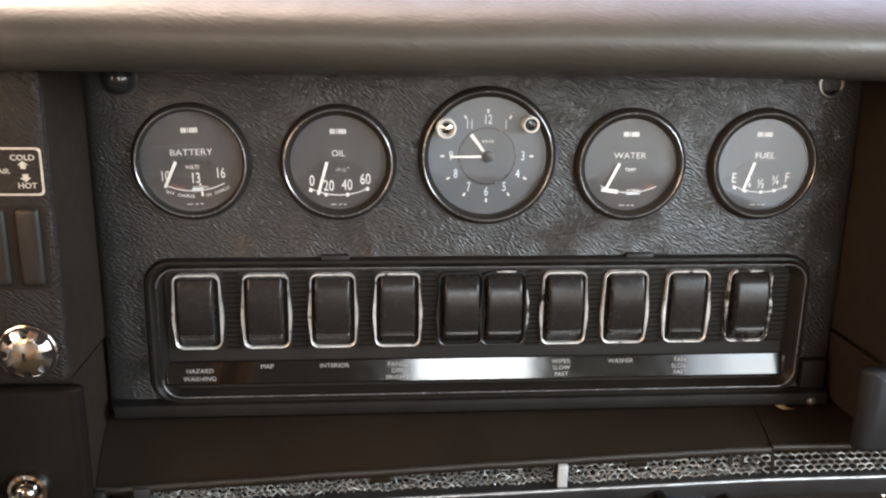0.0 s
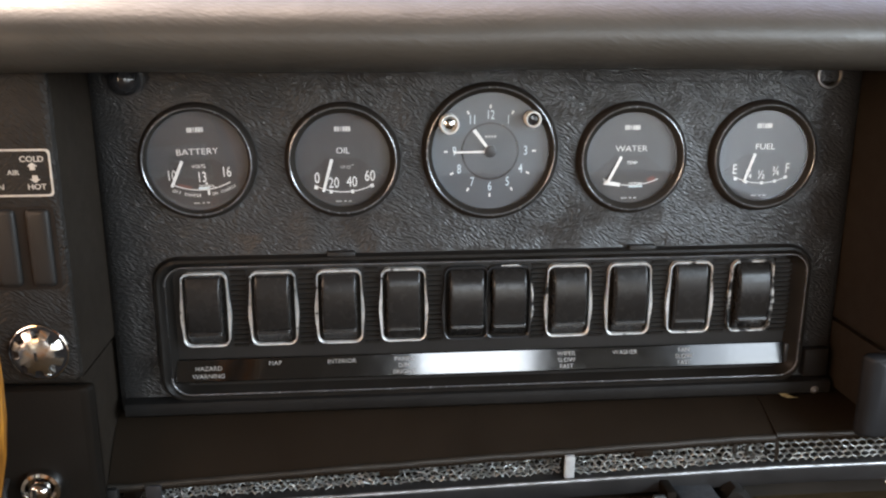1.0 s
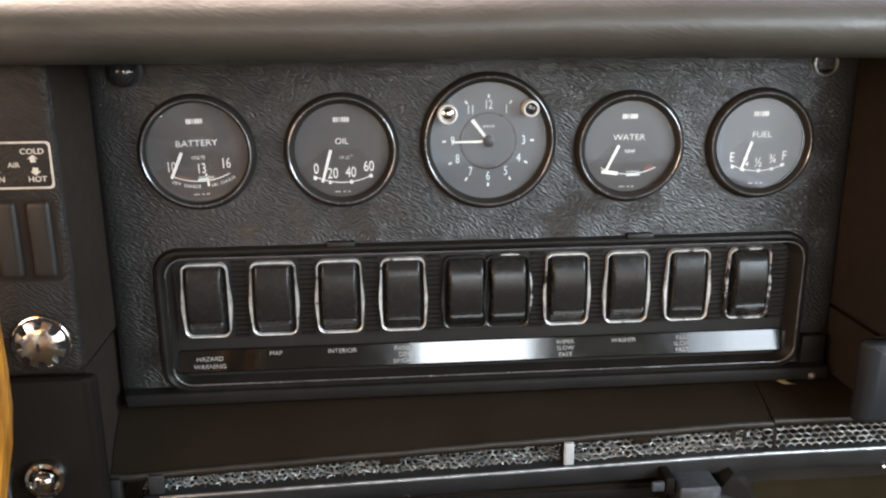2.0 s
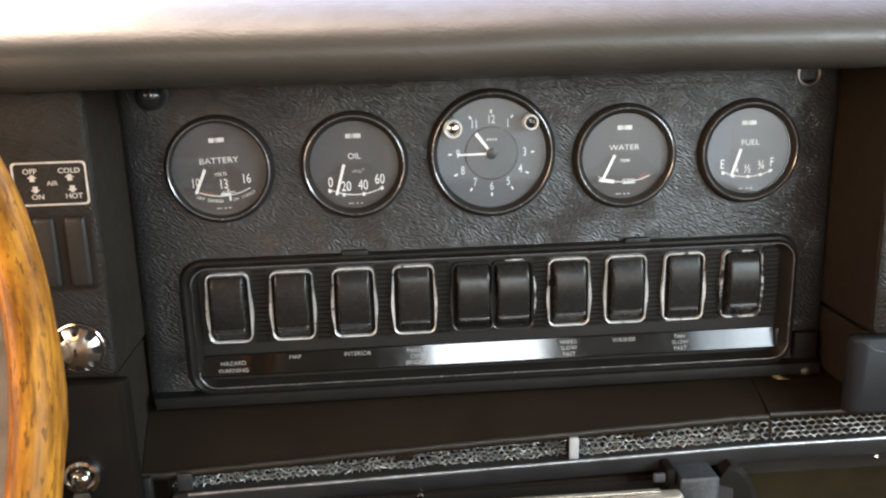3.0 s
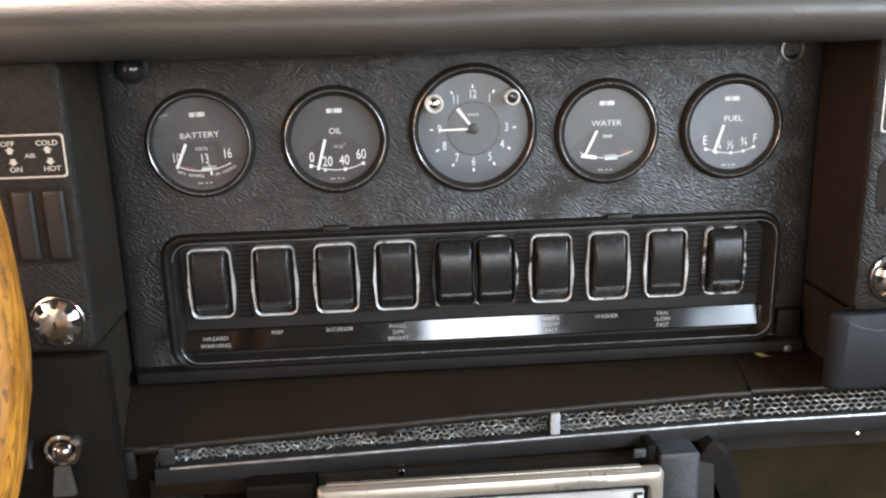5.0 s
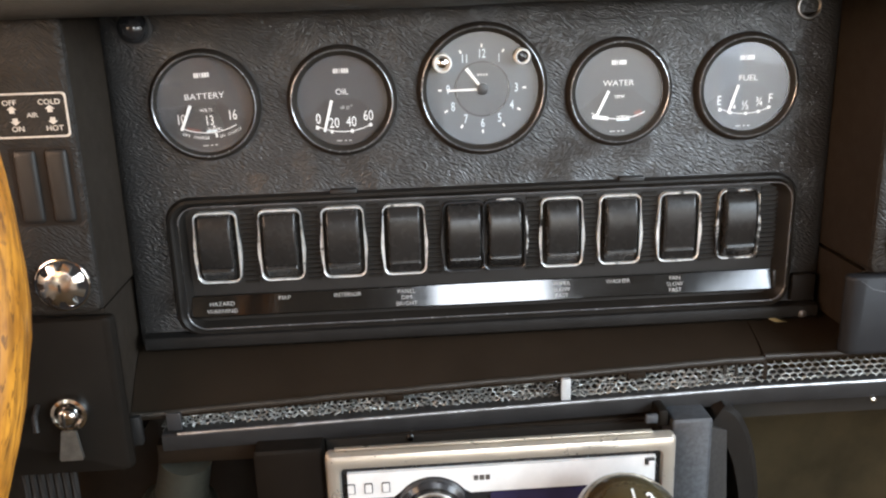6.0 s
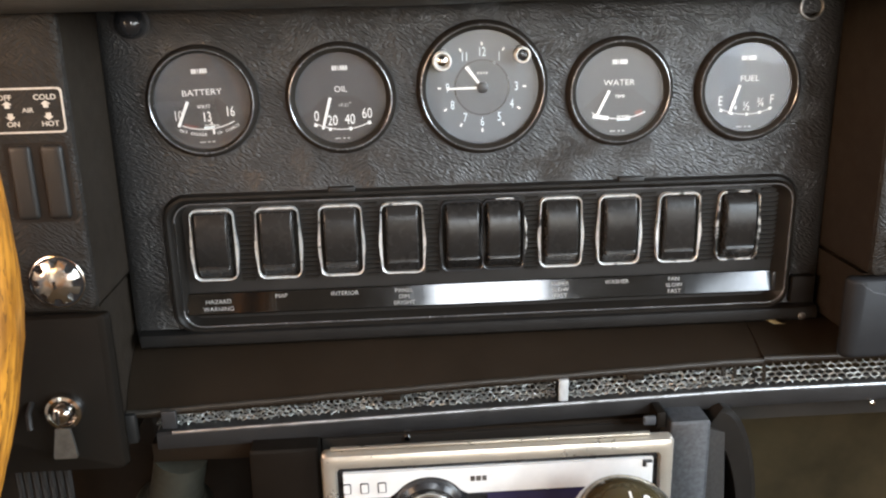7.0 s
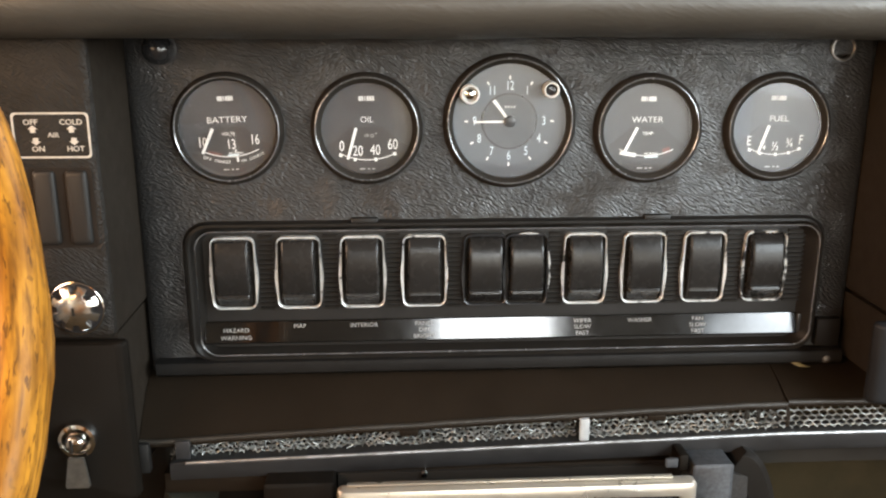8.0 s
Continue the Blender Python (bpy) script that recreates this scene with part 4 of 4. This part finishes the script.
def under_shelf(name, x0, x1, lift, label):
    rows = []
    for i in range(33):
        x = x0 + (x1 - x0) * i / 32
        z = lip_z(x) + lift + 0.0005 * noise.noise((x * 60, 1.7, 0))
        curve = []
        for k in range(13):
            f = k / 12
            y = 0.004 + (-0.0262 - 0.004) * f
            curve.append((x, y, 0.6735 + (z + 0.0030 - 0.6735) * (0.55 * f + 0.45 * f * f)))
        rows.append([(x, 0.028, 0.6740)] + curve + [(x, -0.0278, z + 0.0020), (x, -0.0284, z + 0.0008), (x, -0.0280, z - 0.0004), (x, -0.0262, z - 0.0010), (x, -0.022, z - 0.0008), (x, 0.028, z + 0.001)])
    t = thing(name, ((x0 + x1) / 2, 0.0, 0.66), label, "shelf")
    shift = Vector(t.location)
    part("face", loft([[Vector(p) - shift for p in row] for row in rows]), SHELF, t)
    edge = [Vector((row[0][0], -0.0272, row[14][2] + 0.0002)) - shift for row in rows]
    part("lip", tube(edge, 0.0014, 10), LIP, t, "lighter lower lip")
    if x0 < -0.18:
        part("end_bracket", box(x0 - shift.x - 0.0020, x0 - shift.x + 0.0055, -0.0315, -0.0265, -0.0285, -0.0120, 0.0012), MATTE, t, "small worn end bracket")
    return t


under_shelf("under_shelf", -0.1900, 0.1478, 0.0, "dark vinyl valance curving out below the switches")
under_shelf("under_shelf", 0.1482, 0.46, 0.0012, "dark vinyl valance end piece beyond a seam")


def vent_grille():
    t = thing("vent_grille", (0, -0.0262, 0.64), "strip of crumpled expanded metal mesh under the shelf", "grille")
    rng = random.Random(5)
    bm = bmesh.new()

    def strand(p, q, w=0.00024, d=0.0005):
        p, q = Vector(p), Vector(q)
        dirn = (q - p).normalized()
        s = Vector((-dirn.z, 0, dirn.x)) * w
        lean = Vector((0, 0.0004, 0)) * rng.uniform(-1, 1)
        rows = [[c - s + Vector((0, d, 0)) + lean, c + s + Vector((0, d, 0)), c + s - Vector((0, d, 0)) - lean, c - s - Vector((0, d, 0))] for c in (p, q)]
        loft(rows, True, (False, False), bm)

    def layer(pitch, rise, amp, x_start, x_end, back, rows, crumple, w=0.00024):
        cols = int((x_end - x_start) / pitch)
        nodes = {}
        for r in range(rows):
            for c in range(cols * 2 + 1):
                x = x_start + c * pitch / 2
                z = bar_z(x) - 0.0030 + r * rise + (amp if (c + r) % 2 == 0 else -amp)
                sag = 0.0006 * noise.noise((x * 90, r * 0.6 + back * 900, 0)) * crumple
                y = back + crumple * rng.uniform(-0.0012, 0.0012) - 0.0015 * math.sin(r * rise * 320) + 0.36 * r * rise
                nodes[r, c] = (x + crumple * rng.uniform(-0.0005, 0.0005), y, z - 0.64 + sag + crumple * rng.uniform(-0.0004, 0.0004))
        # zigzag strands, joined by short uprights into a honeycomb
        for r in range(rows):
            for c in range(cols * 2):
                strand(nodes[r, c], nodes[r, c + 1], w)
                if r < rows - 1 and (c + r) % 2 == 0:
                    strand(nodes[r, c], nodes[r + 1, c], 1.25 * w)

    layer(0.0036, 0.0019, 0.00042, -0.1755, 0.038, 0.0025, 10, 1.35, 0.00020)
    layer(0.0031, 0.0017, 0.00038, -0.1755, 0.038, 0.0050, 11, 1.2, 0.00018)
    layer(0.0042, 0.0021, 0.00045, 0.0395, 0.145, 0.0, 9, 1.0)
    layer(0.0034, 0.0019, 0.00042, 0.0395, 0.145, 0.0024, 10, 1.2, 0.00020)
    layer(0.0046, 0.0022, 0.00048, 0.1455, 0.36, 0.0, 9, 0.3)
    part("mesh", bm, MESHMETAL, t, "expanded aluminium mesh", smooth=False)
    # dark sheet in place of the unlit space behind the mesh
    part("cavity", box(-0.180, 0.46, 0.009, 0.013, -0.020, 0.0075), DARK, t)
    part("divider", box(0.0370, 0.0420, -0.0040, -0.0015, -0.0006, 0.0155, 0.0003), CLIP, t, "grey upright clip across the mesh")
    for x in (-0.052, 0.078):
        part("hanging_tab", box(x - 0.005, x + 0.005, -0.0030, -0.0016, lip_z(x) - 0.6432, lip_z(x) - 0.6395, 0.0006), SHELF, t)
    # solid dark blocks before the mesh, coloured like the shade in a tear
    for x, w, h in ((0.1245, 0.0028, 0.0050), (0.1312, 0.0020, 0.0068)):
        part("torn_gap", box(x, x + w, -0.0034, -0.0026, lip_z(x) - 0.6400 - h, lip_z(x) - 0.6396, 0.0005), DARK, t, "dark block over the mesh for a tear's shade")
    part("divider", box(-0.1715, -0.1640, -0.0040, -0.0015, -0.0015, 0.0085, 0.0003), SATIN, t, "dark end clip")
    return t


vent_grille()


def trim_bar():
    t = thing("trim_bar", (0, -0.03, 0.64), "grey painted metal rail along the grille's lower edge", "rail")
    rows = []
    for i in range(41):
        x = -0.1740 + 0.63 * i / 40
        z = bar_z(x) - 0.64
        rows.append([(x, 0.010, z - 0.0005), (x, 0.0005, z + 0.0004), (x, -0.0022, z + 0.0003), (x, -0.0034, z - 0.0008), (x, -0.0036, z - 0.0070), (x, -0.0028, z - 0.0092), (x, -0.0005, z - 0.0098), (x, 0.010, z - 0.0098)])
    part("rail", loft(rows), BARMETAL, t)
    # thin bright tube added along the rail in place of its edge highlight
    part("edge_strip", tube([(-0.166 + 0.62 * i / 40, -0.0026, bar_z(-0.166 + 0.62 * i / 40) - 0.6399) for i in range(41)], 0.0010, 8), GLINT, t, "bright tube standing in for the rail's edge highlight")
    part("screw", lathe([(0.0021, -0.0030), (0.0021, -0.0042), (0.0014, -0.0052), (0.0002, -0.0055)], 18, (True, True), at=(-0.0445, -0.0115)), CHROME, t)
    part("lower_flange", box(-0.1780, 0.110, -0.0015, 0.012, -0.020, -0.0085, 0.001), SHELF, t, "dark lower flange")
    part("rivet", lathe([(0.0016, -0.0030), (0.0016, -0.0042), (0.0002, -0.0048)], 14, (True, True), at=(0.2080, -0.0052)), CHROME, t)
    return t


trim_bar()


# ---------------------------------------------------------------- radio and console
def radio():
    t = thing("car_radio", (0.001, -0.058, 0.610), "silver car radio with a dark violet display", "radio")
    x0, x1, z1, z0 = -0.0890, 0.0895, 0.0258, -0.075
    steps = [(0.0, 0.003, 0.003), (0.0, -0.001, 0.003), (0.0010, -0.0030, 0.003), (0.0035, -0.0042, 0.003), (0.0068, -0.0034, 0.003), (0.0076, -0.0010, 0.003), (0.0078, 0.0020, 0.003)]
    part("bezel", loft([ring_points(x0 + d, x1 - d, z0 + d, z1 - d * 1.12, r, y, 6) for d, y, r in steps], True, (False, False)), SILVER, t, "brushed silver surround")
    part("sleeve_edge", box(x0 + 0.005, x1 - 0.012, -0.0006, 0.0022, z1 + 0.0009, z1 + 0.0018, 0.0003), SILVER, t, "thin bright sleeve edge above the surround")
    part("face", box(x0 + 0.006, x1 - 0.006, -0.0004, 0.004, z0 + 0.004, z1 - 0.0085), GLOSS, t)
    # silver upper band, cut away round the dial
    bm = bmesh.new()
    top, xa, xb = z1 - 0.0112, x0 + 0.0106, x1 - 0.0106
    low = []
    for i in range(49):
        x = xa + (xb - xa) * i / 48
        z = top - 0.0150
        d = x + 0.036
        if abs(d) < 0.0205:
            z = max(z, -0.0105 + math.sqrt(max(0.0, 0.0205 ** 2 - d * d)))
        low.append((x, min(z, top - 0.0012)))
    loft([[(x, -0.0004, z), (x, -0.0022, z + 0.0003), (x, -0.0022, top - 0.0003), (x, -0.0004, top)] for x, z in low], True, (True, True), bm)
    part("upper_band", bm, SILVER2, t, "bright silver fascia band")
    part("display", box(-0.0060, 0.0800, -0.0012, 0.0, -0.045, top - 0.0158), DISPLAY, t, "dark violet display")
    part("dial_ring", lathe([(0.0203, 0.0), (0.0203, -0.0020), (0.0190, -0.0050), (0.0165, -0.0062), (0.0150, -0.0050)], 56, at=(-0.0360, -0.0105)), GLOSS, t)
    part("volume_dial", lathe([(0.0150, -0.004), (0.0148, -0.0095), (0.0140, -0.0112), (0.0126, -0.0114), (0.0118, -0.0104), (0.0110, -0.0098), (0.0002, -0.0092)], 56, (False, True), at=(-0.0360, -0.0105)), CHROME, t, "chrome volume dial")
    for x in (-0.0768, -0.0680, -0.0592):
        b = part("button", loft([ring_points(x - 0.0021 + d, x + 0.0021 - d, 0.0030 + d, 0.0088 - d, 0.0006, y, 3) for d, y in ((0.0, -0.0020), (0.0, -0.0026), (0.0005, -0.0027), (0.0005, -0.0024))], True, (False, True)), SATIN, t)
        part("button_face", loft([ring_points(x - 0.0016, x + 0.0016, 0.0035, 0.0083, 0.0004, y, 3) for y in (-0.0022, -0.0029)], True, (True, True)), SILVER2, b)
    bars([(-0.0135, 0.0082, 0.0022, 0.0028, 0), (-0.0105, 0.0082, 0.0024, 0.0028, 0), (-0.0075, 0.0082, 0.0022, 0.0028, 0)], -0.0024, ALLOY, t, "maker_mark")
    part("eject_button", box(0.0735, 0.0785, -0.0032, -0.0015, 0.0098, 0.0138, 0.0006), SATIN, t, "small dark eject button")
    part("eject_face", box(0.0752, 0.0782, -0.0036, -0.0026, 0.0098, 0.0122, 0.0003), SILVER2, t)
    return t


radio()


def console():
    t = thing("radio_console", (0, -0.03, 0.40), "dark vinyl console cheeks and core round the radio", "console")

    def cheek(x0, x1, top, y, label, material):
        rows = [ring_points(x0 + d, x1 - d, 0.0, top - d - 0.40, 0.0015, q + 0.03, 3) for d, q in ((0.0, 0.09), (0.0, y + 0.001), (0.0012, y))]
        part("cheek", loft(rows, True, (True, True)), material, t, label)

    cheek(0.0920, 0.1130, 0.6380, -0.050, "speckled grey vinyl cheek", BRACKET)
    cheek(-0.1255, -0.0900, 0.6315, -0.046, "dark grey vinyl cheek", SMOOTH)
    rows = [[(0.1134 - 0.0004 * k, -0.016, 0.2310 - k * 0.0), (0.1235, -0.013, 0.2270), (0.1235, 0.08, 0.2270), (0.1134, 0.08, 0.2310)] for k in (0,)]
    rows.append([(0.1134, -0.016, 0.05), (0.1335, -0.013, 0.05), (0.1335, 0.08, 0.05), (0.1134, 0.08, 0.05)])
    part("liner", loft(rows), LINER, t, "worn brown board edge")
    part("tab", box(0.0785, 0.0850, -0.0165, -0.0140, 0.2352, 0.2402, 0.0008), BRACKET, t, "small pale folded tab above the radio corner")
    part("tab_stem", box(0.0855, 0.0905, -0.0160, 0.0, 0.2330, 0.2420, 0.001), SMOOTH, t)
    rows = []
    for i in range(13):
        a = radians(90 * i / 12)
        cx, cz = 0.1225 + 0.0225 * math.sin(a), 0.240 - 0.075 * (1 - math.cos(a))
        rows.append([(cx - 0.0020, 0.09, cz - 0.004), (cx + 0.0005, -0.010, cz), (cx - 0.0025, -0.0130, cz - 0.001), (cx - 0.010, -0.013, cz - 0.012), (cx - 0.010, 0.09, cz - 0.012)])
    part("edge", loft(rows), FRAME, t, "curved worn black edge")
    part("core", box(-0.0890, 0.0910, -0.004, 0.12, -0.15, 0.2300), DARK, t)
    return t


console()


def gear_lever():
    t = thing("gear_lever", (0.0545, -0.100, 0.609), "glossy dark gear knob with white shift pattern", "gear lever")
    prof = [(0.0270 * math.cos(radians(a)), 0.0270 * math.sin(radians(a))) for a in range(-70, 90, 8)] + [(0.0002, 0.0270)]
    bm = loft([[(r * math.cos(2 * math.pi * i / 40), r * math.sin(2 * math.pi * i / 40), z) for i in range(40)] for r, z in prof], True, (True, True))
    knob = part("knob", bm, KNOB, t)
    part("stem", tube([(0, 0, -0.024), (0, 0.004, -0.08), (0, 0.010, -0.20)], 0.006, 12), CHROME, t)
    for s, u, v in (("1", 0.000, 0.0045), ("3", 0.0085, 0.0030)):
        ob = lettering(s, 6.2 * MM, (0, 0, 0), WHITE, knob, 0.85, weight=0.03)
        d = Vector((u, -0.0135 + v, 0.0232)).normalized()
        ob.data.transform(Matrix.Translation(d * 0.0271) @ (-d).to_track_quat("Y", "Z").to_matrix().to_4x4())
    for u, v, w, h in ((-0.0045, -0.0060, 0.0008, 0.0060), (0.0005, -0.0060, 0.0008, 0.0060), (0.0055, -0.0060, 0.0008, 0.0060), (0.0005, -0.0060, 0.0100, 0.0008)):
        d = Vector((u + 0.004, -0.0135 + v, 0.0232)).normalized()
        bm = box(-w / 2, w / 2, -0.0003, 0.0003, -h / 2, h / 2)
        bm.transform(Matrix.Translation(d * 0.0270) @ (-d).to_track_quat("Y", "Z").to_matrix().to_4x4())
        part("gate_line", bm, WHITE, knob, smooth=False)
    return t


KNOB = mat("brown_black_gloss", (0.060, 0.045, 0.022), (0.042, 0.032, 0.016), 60, (0.05, 0.10), coat=1.0)
gear_lever()


# ---------------------------------------------------------------- below the steering column
def duct():
    t = thing("air_duct", (-0.1760, -0.008, 0.5820), "grey-green rubber duct with a flared flange", "duct")
    turned = lambda prof, n=40: loft([[(r * math.cos(2 * math.pi * i / n), r * math.sin(2 * math.pi * i / n), z) for i in range(n)] for r, z in prof], True, (True, True))
    part("neck", turned([(0.0140, 0.034), (0.0142, 0.012), (0.0146, 0.0085), (0.0156, 0.0075), (0.0158, 0.0055), (0.0150, 0.0045), (0.0168, 0.0022), (0.0192, 0.0005)]), HOSE, t)
    part("flange", turned([(0.0180, 0.0016), (0.0205, 0.0008), (0.0216, -0.0012), (0.0214, -0.0060), (0.0200, -0.0075), (0.0200, -0.060)]), HOSE, t, "raised rubber flange")
    t.rotation_euler = (radians(12), radians(14), 0)
    return t


duct()
gaiter = thing("column_gaiter", (-0.236, -0.020, 0.600), "dark pleated gaiter under the steering column", "gaiter")
for k in range(7):
    x = -0.014 + 0.0042 * k
    part("pleat", tube([(x, -0.006, 0.022), (x + 0.0006, -0.008, -0.01), (x + 0.0012, -0.006, -0.06)], 0.0019, 8), MATTE, gaiter)


def steering_wheel():
    t = thing("steering_wheel", (-0.3254, -0.2358, 0.7654), "varnished wood-rimmed steering wheel with an alloy ring", "steering wheel")
    t.rotation_euler = (radians(-30), 0, 0)

    def sweep(section, n=120):
        return [[((r) * math.cos(2 * math.pi * i / n), y, (r) * math.sin(2 * math.pi * i / n)) for r, y in section] for i in range(n)]

    def ring_mesh(section, waves=0.0):
        rows = sweep(section)
        if waves:
            for i, row in enumerate(rows):
                k = waves * (0.5 + 0.5 * math.sin(i * 0.9)) + waves * 0.5 * noise.noise((i * 0.4, 0, 0))
                rows[i] = [(x, y + (k if y > 0.004 else 0.0), z) for x, y, z in row]
        rows.append(rows[0])
        bm = loft(rows, True, (False, False))
        bmesh.ops.remove_doubles(bm, verts=bm.verts[:], dist=1e-6)
        return bm

    def oval(rc, half, front, back, n=18):
        return [(rc + half * math.cos(2 * math.pi * i / n), (-front if math.sin(2 * math.pi * i / n) > 0 else back) * abs(math.sin(2 * math.pi * i / n))) for i in range(n)]

    part("rim", ring_mesh(oval(0.1737, 0.0063, 0.0085, 0.0110), 0.0025), WOOD, t, "outer varnished wood rim")
    part("alloy_ring", ring_mesh([(0.1690, -0.0056), (0.1690, 0.003), (0.1590, 0.003), (0.1590, -0.0056)]), ALLOY, t, "flat grey alloy ring let into the wood")
    for a in (0, 180, 270):
        bm = loft([[(x, y, z) for y, z in ((-0.004, -w), (0.002, -w), (0.002, w), (-0.004, w))] for x, w in ((0.162, 0.016), (0.10, 0.011), (0.035, 0.018))])
        bm.transform(pose(0, 0, 0, 0, -a, 0))
        part("spoke", bm, POLISHED, t, "flat polished alloy spoke")
    part("hub", lathe([(0.0002, -0.02), (0.03, -0.018), (0.036, -0.006), (0.036, 0.02), (0.024, 0.03), (0.024, 0.26)], 40, (True, True)), SATIN, t, "black hub and column")
    part("inner_rim", ring_mesh(oval(0.1550, 0.0060, 0.0080, 0.0100)), WOOD, t, "inner varnished wood rim")
    return t


steering_wheel()


def indicator_stalk():
    t = thing("indicator_stalk", (-0.3100, -0.1900, 0.7400), "slim chrome stalk on the steering column", "stalk")
    path = [(0.0, 0.0, 0.0), (0.016, -0.012, 0.018), (0.036, -0.030, 0.042), (0.056, -0.0385, 0.0535), (0.080, -0.0350, 0.0550), (0.1065, -0.0300, 0.0556)]
    part("rod", tube(path, 0.0022, 20), CHROME, t)
    part("tip", tube([(0.1065, -0.030, 0.0552), (0.1085, -0.030, 0.0553), (0.1095, -0.030, 0.0553)], 0.0030, 12, [0.0022, 0.0030, 0.0022]), SATIN, t, "black end cap")
    return t


indicator_stalk()


# ---------------------------------------------------------------- small scraps
def scrap(name, points, width, material, label, category):
    """A thin curled strip along a short line of points."""
    rows = []
    for i, (x, y, z) in enumerate(points):
        rows.append([(x - width / 2, y, z), (x + width / 2, y, z), (x + width / 2, y + 0.0003, z + 0.0002), (x - width / 2, y + 0.0003, z + 0.0002)])
    ob = part(name, loft(rows), material)
    return tagged(ob, label, category)


TAPE = mat("yellowed_tape", (0.20, 0.15, 0.070), (0.10, 0.07, 0.030), 300, (0.4, 0.6))
scrap("tape_scrap", [(0.1600, -0.0072, 0.6748), (0.1618, -0.0080, 0.6738), (0.1640, -0.0084, 0.6730), (0.1660, -0.0080, 0.6727)], 0.0045, TAPE, "small yellowed tape scrap under the panel ledge", "tape")
scrap("loose_trim", [(0.1480, -0.0225, 0.6625), (0.1482, -0.0275, 0.6600), (0.1479, -0.0298, 0.6570), (0.1481, -0.0302, 0.6530), (0.1476, -0.0308, 0.6490)], 0.0022, SHELF, "curled dark trim end hanging at the valance seam", "trim")
